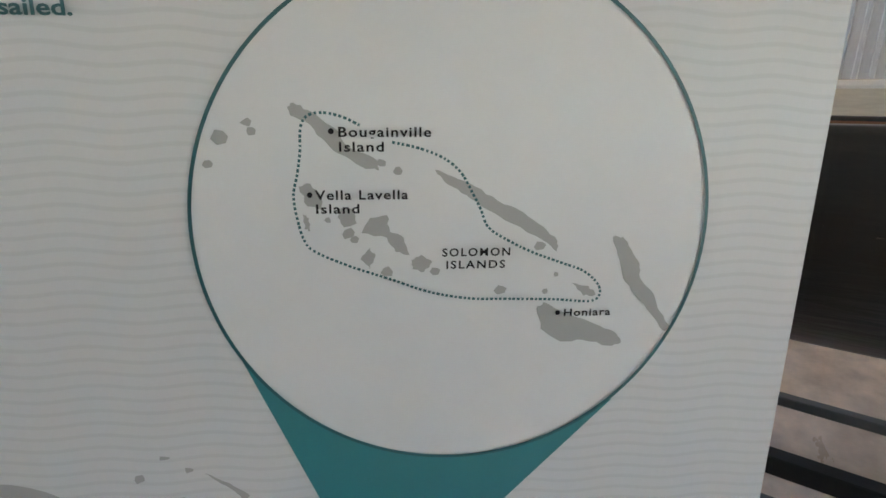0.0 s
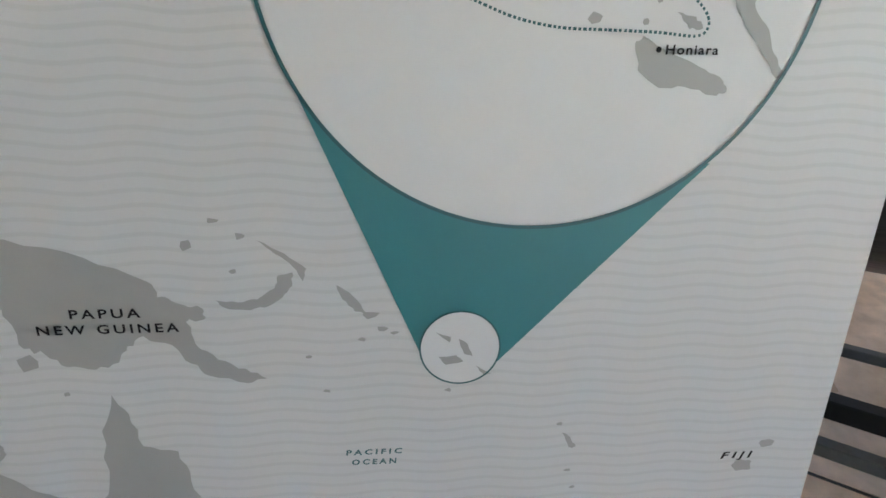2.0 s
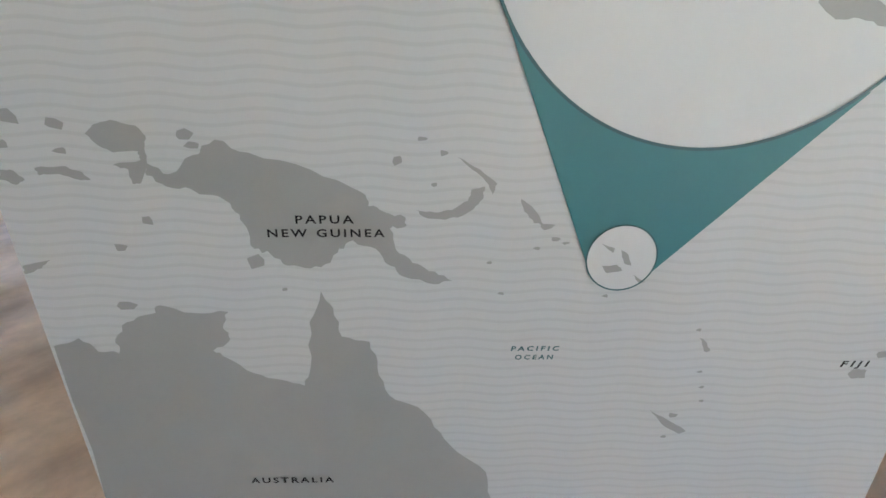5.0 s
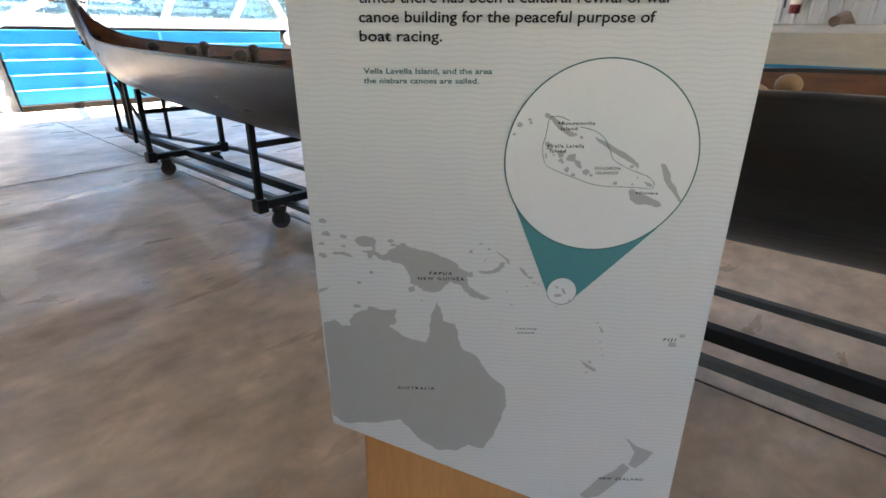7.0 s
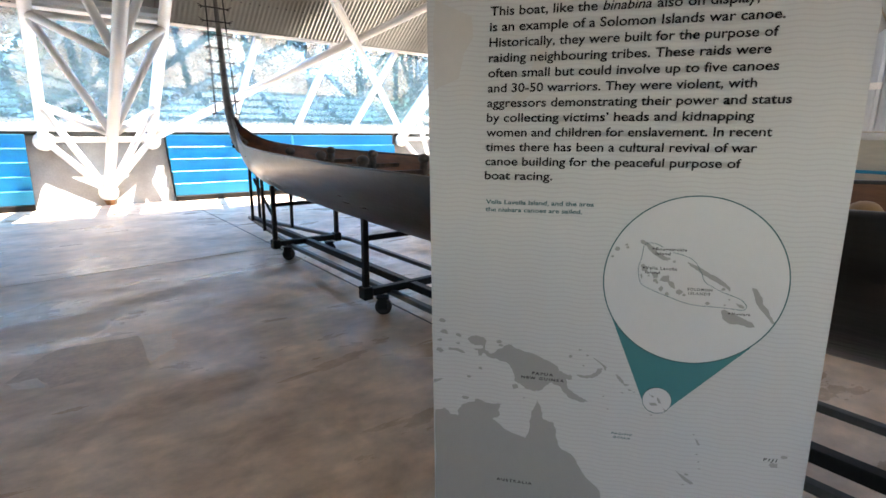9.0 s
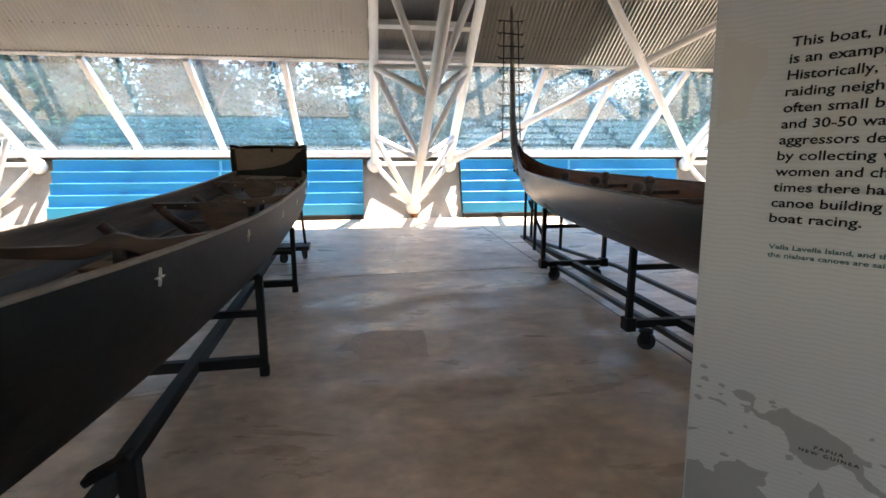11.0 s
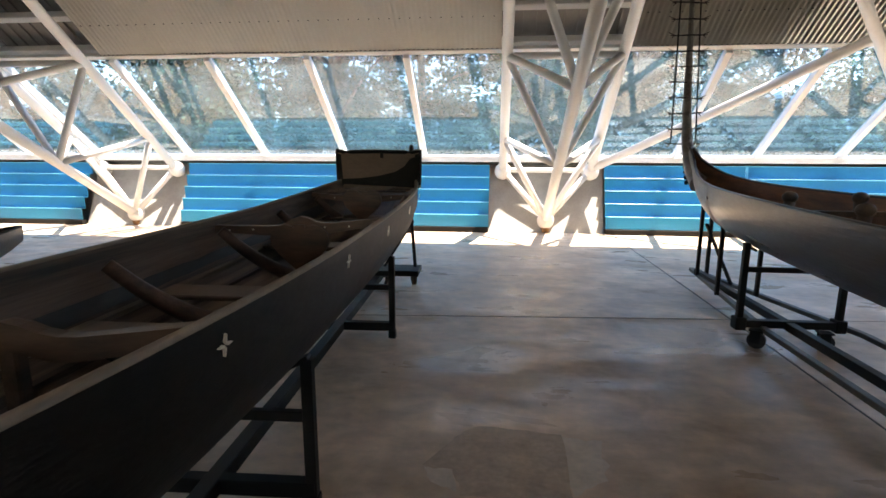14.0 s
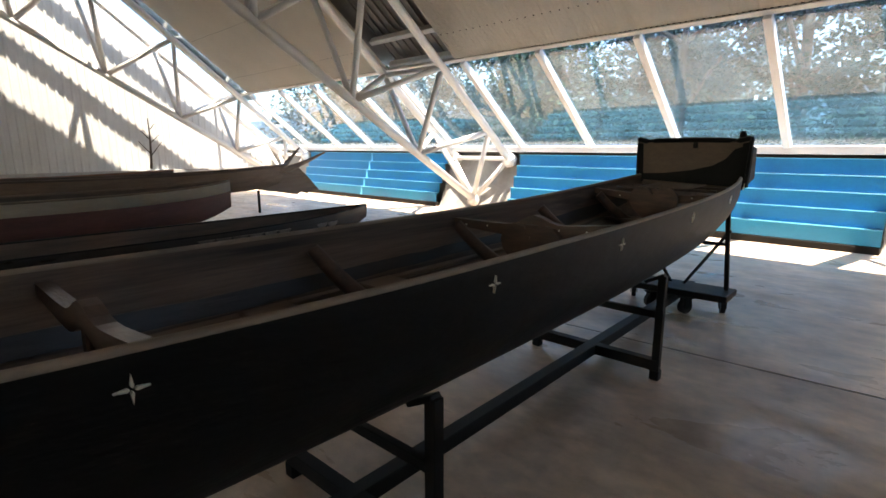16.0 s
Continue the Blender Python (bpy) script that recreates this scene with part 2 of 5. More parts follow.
LEAF = material("green leaves", (0.030, 0.072, 0.050), rough=0.75, vary=0.5, scale=1.2, fine=9, bump=0.0, spec=0.15)
LEAF_PALE = material("pale leaves", (0.055, 0.115, 0.060), rough=0.75, vary=0.5, scale=1.2, fine=9, bump=0.0, spec=0.15)
BARK = material("bark", (0.13, 0.10, 0.075), rough=0.9, vary=0.4, scale=6, stretch=(3, 3, 0.6), fine=40, bump=0.4)
WOODS = material("shaded woods", (0.022, 0.056, 0.040), rough=0.85, vary=0.5, scale=0.6, fine=5, bump=0.0, spec=0.08)
GALVANISED = material("dull galvanised sheet", (0.44, 0.48, 0.50), rough=0.45, metal=0.1, vary=0.16, scale=2.0, stretch=(1, 1, 0.3), fine=30, bump=0.03)
HAZE_HILLS = material("added haze-blue hills", (0.085, 0.145, 0.20), rough=0.95, vary=0.4, scale=0.25, dark=(0.045, 0.085, 0.105), fine=1.5, bump=0.0, spec=0.05)
GRASS = material("dry lawn", (0.085, 0.11, 0.05), rough=0.95, vary=0.4, scale=0.5, fine=8, bump=0.3)


# ---------------------------------------------------------------- building blocks
def mesh_from(name, bm):
    me = bpy.data.meshes.new(name)
    bm.normal_update()
    bm.to_mesh(me)
    bm.free()
    return me


def part(name, bm, mat, parent=None, label="", smooth=False):
    me = mesh_from(name, bm)
    me.materials.append(mat)
    if smooth:
        for p in me.polygons:
            p.use_smooth = True
    ob = new(name, me)
    if parent is not None:
        ob.parent = parent
    if label:
        tagged(ob, label=label)
    return ob


def thing(name, label, category, m=None, group="", kind=""):
    ob = new(name)
    ob.empty_display_size = 0.1
    if m is not None:
        ob.matrix_world = m
    return tagged(ob, label, category, group, kind)


def structure(ob, label, category):
    return tagged(ob, label, category, kind="structure")


def add_box(bm, lo, hi, m=None, bevel=0.0):
    lo, hi = Vector(lo), Vector(hi)
    c, s = (lo + hi) / 2, hi - lo
    r = bmesh.ops.create_cube(bm, size=1.0)
    vs = r["verts"]
    bmesh.ops.scale(bm, vec=s, verts=vs)
    bmesh.ops.translate(bm, vec=c, verts=vs)
    if bevel:
        es = list({e for v in vs for e in v.link_edges})
        out = bmesh.ops.bevel(bm, geom=es, offset=bevel, segments=1, affect="EDGES")
        vs = list({v for f in out["faces"] for v in f.verts} | {v for v in vs if v.is_valid})
    if m is not None:
        bmesh.ops.transform(bm, matrix=m, verts=vs)
    return vs


def box(lo, hi, bevel=0.0, m=None):
    bm = bmesh.new()
    add_box(bm, lo, hi, m, bevel)
    return bm


def add_tube(bm, a, b, r, r2=None, n=14, caps=True):
    a, b = Vector(a), Vector(b)
    d = b - a
    q = d.to_track_quat("Z", "Y").to_matrix().to_4x4()
    out = bmesh.ops.create_cone(bm, cap_ends=caps, segments=n, radius1=r, radius2=r if r2 is None else r2, depth=d.length)
    bmesh.ops.transform(bm, matrix=Matrix.Translation((a + b) / 2) @ q, verts=out["verts"])
    return out["verts"]


def tube(a, b, r, r2=None, n=14):
    bm = bmesh.new()
    add_tube(bm, a, b, r, r2, n)
    return bm


def add_ball(bm, c, r, squash=(1, 1, 1), seg=14):
    out = bmesh.ops.create_uvsphere(bm, u_segments=seg, v_segments=max(6, seg * 2 // 3), radius=r)
    bmesh.ops.scale(bm, vec=squash, verts=out["verts"])
    bmesh.ops.translate(bm, vec=c, verts=out["verts"])
    return out["verts"]


def ball(c, r, squash=(1, 1, 1), seg=14):
    bm = bmesh.new()
    add_ball(bm, c, r, squash, seg)
    return bm


def square_bar(a, b, w, h=None, bevel=0.004):
    """A square steel tube from a to b."""
    a, b = Vector(a), Vector(b)
    d = b - a
    h = w if h is None else h
    q = d.to_track_quat("Y", "Z").to_matrix().to_4x4()
    return box((-w / 2, 0, -h / 2), (w / 2, d.length, h / 2), bevel, Matrix.Translation(a) @ q)


def prism(points, y0, y1, axis="y"):
    """A flat outline in the x-z plane, extruded from y0 to y1 (or y-z outline along x)."""
    bm = bmesh.new()
    if axis == "y":
        lower = [bm.verts.new((x, y0, z)) for x, z in points]
        upper = [bm.verts.new((x, y1, z)) for x, z in points]
    else:
        lower = [bm.verts.new((y0, x, z)) for x, z in points]
        upper = [bm.verts.new((y1, x, z)) for x, z in points]
    n = len(points)
    bm.faces.new(lower)
    bm.faces.new(upper[::-1])
    for i in range(n):
        bm.faces.new((lower[i], upper[i], upper[(i + 1) % n], lower[(i + 1) % n]))
    bmesh.ops.recalc_face_normals(bm, faces=bm.faces)
    return bm


def sweep(points, radii, n=10):
    """A round, tapering run through the points."""
    bm = bmesh.new()
    pts = [Vector(p) for p in points]
    rings = []
    for i, p in enumerate(pts):
        d = (pts[min(i + 1, len(pts) - 1)] - pts[max(i - 1, 0)]).normalized()
        u = d.cross(Vector((1, 0, 0)))
        if u.length < 0.1:
            u = d.cross(Vector((0, 1, 0)))
        u.normalize()
        v = d.cross(u)
        rings.append([bm.verts.new(p + radii[i] * (math.cos(k * math.tau / n) * u + math.sin(k * math.tau / n) * v)) for k in range(n)])
    for a, b in zip(rings, rings[1:]):
        for k in range(n):
            bm.faces.new((a[k], a[(k + 1) % n], b[(k + 1) % n], b[k]))
    bm.faces.new(rings[0][::-1])
    bm.faces.new(rings[-1])
    bmesh.ops.recalc_face_normals(bm, faces=bm.faces)
    return bm


def smooth_line(pts, steps=6):
    """Catmull-Rom through pts."""
    pts = [Vector(p) for p in pts]
    out = []
    for i in range(len(pts) - 1):
        p0, p1, p2, p3 = pts[max(i - 1, 0)], pts[i], pts[i + 1], pts[min(i + 2, len(pts) - 1)]
        for k in range(steps):
            t = k / steps
            out.append(0.5 * (2 * p1 + (p2 - p0) * t + (2 * p0 - 5 * p1 + 4 * p2 - p3) * t * t + (3 * p1 - p0 - 3 * p2 + p3) * t ** 3))
    out.append(pts[-1])
    return out


# ---------------------------------------------------------------- the hall
RIDGE_Y, EAVE_Y, EAVE_Z, SLOPE = -8.5, 0.30, 1.49, 0.79
X_W, X_E, Y_BACK = -18.7, 9.1, -17.3
SOFFIT_Y = -1.717
TRUSSES = (-17.1, -8.52, 0.0, 7.55)


def roof_z(y):
    """Height of the glazing and soffit plane."""
    d = y if y > RIDGE_Y else 2 * RIDGE_Y - y
    return EAVE_Z + SLOPE * (EAVE_Y - d)


# ground outside, one sheet to the horizon
ground = part("ground", box((-600, -600, -0.4), (600, 600, -0.12)), GRASS)
structure(ground, "dry green lawn outside the hall", "ground")

# pale strip added outside to bounce sunlight up onto the soffit
pave = part("pavement", box((-30, 0.75, -0.12), (24, 3.4, -0.04)), BOUNCE_PAVING)
structure(pave, "pale paving added outside the windows to bounce sun onto the soffit", "pavement")

# floor slabs with sawn joints
floor = thing("floor", "polished brown-grey concrete floor with sawn joints", "floor", kind="structure")
part("bed", box((X_W, Y_BACK, -0.12), (X_E, 0.75, -0.004)), SEAM, floor)
JX, GAP = 1.235, 0.011


def joint_y(x):
    return -5.32 + 0.075 * x


for xa, xb in ((X_W, -7.2), (-7.2, JX), (JX, X_E)):
    for k in range(2):
        bm = bmesh.new()
        a, b = xa + (GAP if xa > X_W else 0), xb - (GAP if xb < X_E else 0)
        if k == 0:
            ring = [(a, Y_BACK), (b, Y_BACK), (b, joint_y(b) - GAP), (a, joint_y(a) - GAP)]
        else:
            ring = [(a, joint_y(a) + GAP), (b, joint_y(b) + GAP), (b, 0.75), (a, 0.75)]
        lower = [bm.verts.new((x, y, -0.015)) for x, y in ring]
        upper = [bm.verts.new((x, y, 0.0)) for x, y in ring]
        bm.faces.new(upper)
        for i in range(4):
            bm.faces.new((lower[i], lower[(i + 1) % 4], upper[(i + 1) % 4], upper[i]))
        part("slab", bm, FLOOR, floor)

# worn patch in the floor where the finish has lifted
PATCH = material("worn floor patch", (0.63, 0.49, 0.375), rough=0.48, vary=0.35, scale=5, fine=30, bump=0.1)
PATCH_PALE = material("pale floor repair", (0.74, 0.64, 0.54), rough=0.40, vary=0.25, scale=6, fine=30, bump=0.1)


def flat_patch(name, ring, z, mat, parent, rough_edge=0.012):
    bm = bmesh.new()
    vs = []
    n = len(ring)
    for i in range(n):
        a, b = Vector((*ring[i], 0)), Vector((*ring[(i + 1) % n], 0))
        for k in range(5):
            p = a.lerp(b, k / 5)
            j = rough_edge if k else 0
            vs.append(bm.verts.new((p.x + random.uniform(-j, j), p.y + random.uniform(-j, j), z)))
    bm.faces.new(vs)
    bmesh.ops.recalc_face_normals(bm, faces=bm.faces)
    bmesh.ops.triangulate(bm, faces=bm.faces)
    ob = part(name, bm, mat, parent)
    return ob


flat_patch("worn_patch", [(-1.28, -7.77), (-1.13, -7.79), (-1.08, -7.98), (-0.58, -7.99), (-0.57, -7.42), (-1.02, -7.38), (-1.14, -7.50)], 0.0035, PATCH, floor)
flat_patch("worn_patch", [(-1.27, -7.79), (-1.13, -7.80), (-1.10, -7.96), (-1.22, -7.90)], 0.0055, PATCH_PALE, floor, 0.008)
flat_patch("worn_patch", [(-0.60, -7.44), (-0.36, -7.46), (-0.40, -7.80), (-0.57, -7.93)], 0.0030, PATCH_PALE, floor, 0.02)


# cladding with vertical ribs, running along y at x = X (or along x at y)
def rib_profile(length, pitch=0.19, depth=0.028):
    out, p = [], 0.0
    while p < length:
        for f, h in ((0.0, 0), (0.60, 0), (0.68, depth), (0.92, depth), (1.0, 0)):
            if p + f * pitch <= length:
                out.append((p + f * pitch, h))
        p += pitch
    out.append((length, 0))
    return out


def end_wall(x, inward, depth):
    bm = bmesh.new()
    prev = None
    for d, h in rib_profile(0.55 - Y_BACK, depth=depth):
        y = 0.55 - d
        top = min(roof_z(y), roof_z(RIDGE_Y)) + 0.05 if y < EAVE_Y else EAVE_Z
        a = bm.verts.new((x + inward * h, y, 0.0))
        b = bm.verts.new((x + inward * h, y, top))
        c = bm.verts.new((x - inward * 0.12, y, 0.0))
        e = bm.verts.new((x - inward * 0.12, y, top))
        if prev and (prev[0].co - a.co).length > 1e-5:
            bm.faces.new((prev[0], a, b, prev[1]))
            bm.faces.new((prev[2], prev[3], e, c))
            bm.faces.new((prev[1], b, e, prev[3]))
        prev = (a, b, c, e)
    bmesh.ops.recalc_face_normals(bm, faces=bm.faces)
    return bm


structure(part("wall_west", end_wall(X_W, 1, 0.021), CLADDING), "white ribbed steel end wall streaked with sunlight", "wall")
structure(part("wall_east", end_wall(X_E, -1, 0.028), GALVANISED), "dull grey ribbed galvanised end wall", "wall")
structure(part("wall_back", box((X_W, Y_BACK - 0.15, 0), (X_E, Y_BACK, EAVE_Z)), CLADDING), "plain pale wall behind the walker", "wall")
structure(part("baseboard", box((X_W + 0.035, Y_BACK, 0.0), (X_W + 0.08, -0.4, 0.75), 0.01), CONCRETE), "low concrete upstand along the end wall", "trim")

# window wall: concrete upstand, sill beam, sloping frames, panes
structure(part("wall_window", box((X_W, 0.56, 0), (X_E, 0.74, 1.34)), CONCRETE), "concrete upstand wall below the sloping windows", "wall")
structure(part("trim", box((X_W, 0.22, 1.345), (X_E, 0.62, 1.475), 0.012), WHITE_FRAME), "white steel sill beam under the sloping glass", "trim")
structure(part("trim", box((X_W, 0.40, 1.28), (X_E, 0.55, 1.34), 0.005), GREY_STEEL), "grey steel channel below the sill", "trim")

SLOPE_ANGLE = math.atan(SLOPE)


def on_slope(x, y, lift=0.0):
    """Pose on the roof plane: local y runs up the slope, local z out of the roof."""
    return Matrix.Translation((x, y, roof_z(y))) @ Matrix(((-1, 0, 0, 0), (0, -math.cos(SLOPE_ANGLE), math.sin(SLOPE_ANGLE), 0), (0, math.sin(SLOPE_ANGLE), math.cos(SLOPE_ANGLE), 0), (0, 0, 0, 1)))


MULLIONS = [-18.4, -16.05, -14.3, -12.65, -11.0, -9.45, -7.38, -5.71, -4.03, -2.41, -0.86, 0.86, 2.40, 3.85, 5.30, 6.72, 8.7]
LEN_GLASS = (EAVE_Y - SOFFIT_Y) / math.cos(SLOPE_ANGLE)
window_1 = thing("window_1", "long band of sloping clear windows in white frames", "window", kind="structure")
for x in MULLIONS:
    top = LEN_GLASS - 0.053 if -16.5 < x < 8 else 9.5
    part("window_frame", box((-0.05, -0.05, -0.10), (0.05, top, 0.03), 0.006, on_slope(x, EAVE_Y)), WHITE_FRAME, window_1)
part("window_frame", box((-(X_E - X_W) / 2, LEN_GLASS - 0.05, -0.045), ((X_E - X_W) / 2, LEN_GLASS + 0.03, 0.03), 0.006, on_slope((X_E + X_W) / 2, EAVE_Y)), WHITE_FRAME, window_1)
for xa, xb in zip(MULLIONS, MULLIONS[1:]):
    top = LEN_GLASS if -16.0 < xb < 8 else 9.4
    bm = box((-(xb - xa) / 2 + 0.045, 0.0, -0.006), ((xb - xa) / 2 - 0.045, top - 0.05, 0.006), 0, on_slope((xa + xb) / 2, EAVE_Y))
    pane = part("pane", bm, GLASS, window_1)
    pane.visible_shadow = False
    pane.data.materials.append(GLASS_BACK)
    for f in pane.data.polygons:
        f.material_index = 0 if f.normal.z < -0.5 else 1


# corrugated soffit panels between the trusses, bare roof in the gaps
def corrugated(x0, x1, y0, y1, lift, pitch=0.076, depth=0.011, steps=6):
    bm = bmesh.new()
    n = int((x1 - x0) / pitch * steps)
    nx, ny = 0.0, math.sin(SLOPE_ANGLE)
    prev = None
    for i in range(n + 1):
        x = x0 + (x1 - x0) * i / n
        h = lift + depth * 0.5 * math.cos(math.tau * (x - x0) / pitch)
        oy, oz = h * math.sin(SLOPE_ANGLE), h * math.cos(SLOPE_ANGLE)
        a = bm.verts.new((x, y0 + oy, roof_z(y0) + oz))
        b = bm.verts.new((x, y1 + oy, roof_z(y1) + oz))
        if prev:
            bm.faces.new((prev[0], a, b, prev[1]))
        prev = (a, b)
    bmesh.ops.solidify(bm, geom=bm.faces[:], thickness=0.004)
    bmesh.ops.recalc_face_normals(bm, faces=bm.faces)
    return bm


for i, (xa, xb) in enumerate(((-16.15, -9.47), (-7.53, -0.93), (0.97, 6.65))):
    structure(part("ceiling", corrugated(xa, xb, SOFFIT_Y, RIDGE_Y, -0.03), SOFFIT, smooth=True), "cream corrugated steel soffit under the roof slope", "ceiling")
# rows of fixing screws in the soffits
screws = bmesh.new()
for xa, xb in ((-16.15, -9.47), (-7.53, -0.93), (0.97, 6.65)):
    for y in (-2.2, -3.3, -4.4):
        x = xa + 0.1
        while x < xb - 0.05:
            p = Vector((x, y, roof_z(y))) - 0.045 * Vector((0, math.sin(SLOPE_ANGLE), math.cos(SLOPE_ANGLE)))
            add_box(screws, p - Vector((0.008, 0.008, 0.006)), p + Vector((0.008, 0.008, 0.006)))
            x += 0.152
structure(part("trim", screws, GREY_STEEL), "rows of small soffit screws", "trim")
# black strip added behind each soffit's lower edge to make its gaps dark
for xa, xb in ((-16.15, -9.47), (-7.53, -0.93), (0.97, 6.65)):
    bm = box((-(xb - xa) / 2, -0.005, -0.030), ((xb - xa) / 2, 0.04, -0.008), 0, on_slope((xa + xb) / 2, SOFFIT_Y))
    structure(part("trim", bm, BLACK_STEEL), "added black strip that darkens the gaps along the corrugated soffit edge", "trim")
# solid roof strip beside the glazed end bay
structure(part("ceiling", box((-0.55, 0.0, 0.08), (0.55, 9.4, 0.12), 0, on_slope(-16.93, SOFFIT_Y + 0.3)), SOFFIT), "solid cream roof strip beside the glazed end bay", "ceiling")
# the metal roof over everything, with ribs showing in the gaps
roof = bmesh.new()
up = (SOFFIT_Y - RIDGE_Y) / math.cos(SLOPE_ANGLE)
ROOF_E = 6.7
add_box(roof, (-(ROOF_E + 16.15) / 2, 0.0, 0.20), ((ROOF_E + 16.15) / 2, up, 0.24), on_slope((ROOF_E - 16.15) / 2, SOFFIT_Y + 0.02))
for xg in TRUSSES[1:3]:
    for k in range(-4, 5):
        add_box(roof, (-0.02, 0.0, 0.165), (0.02, up, 0.20), on_slope(xg + 0.2 * k, SOFFIT_Y))
structure(part("ceiling", roof, ROOF_DARK), "dark bare underside of the metal roof", "ceiling")
for xg in TRUSSES[1:3]:
    for y in (-1.76, -2.26, -3.42, -4.65):
        bm = box((-0.93, -0.05, 0.02), (0.93, 0.05, 0.16), 0.01, on_slope(xg, y))
        structure(part("trim", bm, WHITE_STEEL), "pale steel purlin across the roof gap", "trim")
# unseen back slope behind the walker; the slot left at its eave adds light
bk = bmesh.new()
for xa, xb, ya, yb in ((X_W, X_E, RIDGE_Y, -16.88),):
    ring = [(xa, ya), (xb, ya), (xb, yb), (xa, yb)]
    lo = [bk.verts.new((x, y, roof_z(y) + 0.1)) for x, y in ring]
    hi = [bk.verts.new((x, y, roof_z(y) + 0.3)) for x, y in ring]
    bk.faces.new(lo[::-1]), bk.faces.new(hi)
    for i in range(4):
        bk.faces.new((lo[i], lo[(i + 1) % 4], hi[(i + 1) % 4], hi[i]))
bmesh.ops.recalc_face_normals(bk, faces=bk.faces)
add_box(bk, (X_W, RIDGE_Y - 0.5, roof_z(RIDGE_Y) - 0.1), (X_E, RIDGE_Y + 0.5, roof_z(RIDGE_Y) + 0.4))
structure(part("ceiling", bk, SOFFIT), "unseen cream back slope of the roof, left open at the eave for fill light", "ceiling")


# tubular trusses
def truss(x0):
    t = thing("roof_truss", "white tubular steel roof truss on a ball joint", "truss", Matrix.Translation((x0, 0, 0)), "roof trusses", "structure")
    H, R, r = 0.84, 0.082, 0.058

    def top(y, s):
        return Vector((s * H, y, 1.16 + 0.81 * (0.24 - y)))

    def bot(y):
        return Vector((0, y, 0.235 + 0.60 * -y))
    for s in (-1, 1):
        part("top_chord", tube(top(0.22, s), top(RIDGE_Y, s), R), WHITE_STEEL, t, smooth=True)
        n = top(0.22, s)
        part("node", ball(n + Vector((0, 0.02, -0.01)), 0.165, seg=22), WHITE_STEEL, t, smooth=True)
        part("node_pin", tube(n + Vector((0, 0.05, -0.02)), n + Vector((0, 0.30, -0.14)), 0.07), WHITE_STEEL, t, smooth=True)
    part("bottom_chord", tube(bot(0), bot(RIDGE_Y), R), WHITE_STEEL, t, smooth=True)
    part("foot_ball", ball((0, 0.0, 0.235), 0.165, seg=20), WHITE_STEEL, t, smooth=True)
    part("foot_pin", tube((0, 0, -0.01), (0, 0, 0.13), 0.075, 0.10), RUST, t, "rusty steel foot pin")
    tops, bots = [-0.52, -1.95, -3.7, -5.6, -7.5], [-1.80, -3.42, -5.2, -7.0]
    for s in (-1, 1):
        part("strut", tube(bot(-0.02), top(0.2, s), r), WHITE_STEEL, t, smooth=True)
        part("strut", tube(bot(-0.05), top(tops[0], s), r), WHITE_STEEL, t, smooth=True)
        for i, b in enumerate(bots):
            part("strut", tube(bot(b), top(tops[i], s), r), WHITE_STEEL, t, smooth=True)
            part("strut", tube(bot(b), top(tops[i + 1], s), r), WHITE_STEEL, t, smooth=True)
    for y in tops[1:4]:
        part("strut", tube(top(y, -1), top(y, 1), r * 0.9), WHITE_STEEL, t, smooth=True)
    part("strut", tube(top(0.2, -1), top(0.2, 1), r * 0.8), WHITE_STEEL, t, smooth=True)
    return t


for x0 in TRUSSES:
    truss(x0)

# crossed wind braces under the roof of the bay by the carved prow
brace = thing("wind_brace", "white crossed steel pipes bracing the roof bay", "brace", kind="structure")


def chord_pt(x, y, drop=0.0):
    return Vector((x, y, 1.12 + 0.83 * (0.22 - y) - drop))


part("pipe", tube(chord_pt(0.9, 0.05, 0.0), chord_pt(7.4, -4.46, 0.05), 0.075), WHITE_STEEL, brace, smooth=True)
part("pipe", tube(chord_pt(6.62, 0.02, 0.0), chord_pt(0.9, -4.97, 0.16), 0.075), WHITE_STEEL, brace, smooth=True)

# concrete buttresses that carry the trusses
for x0 in TRUSSES:
    bm = prism([(-0.06, -0.01), (0.47, 1.24), (0.555, 1.24), (0.555, -0.01)], x0 - 1.10, x0 + 1.10, axis="x")
    structure(part("buttress", bm, CONCRETE), "grey sloping concrete buttress under a roof truss", "buttress")


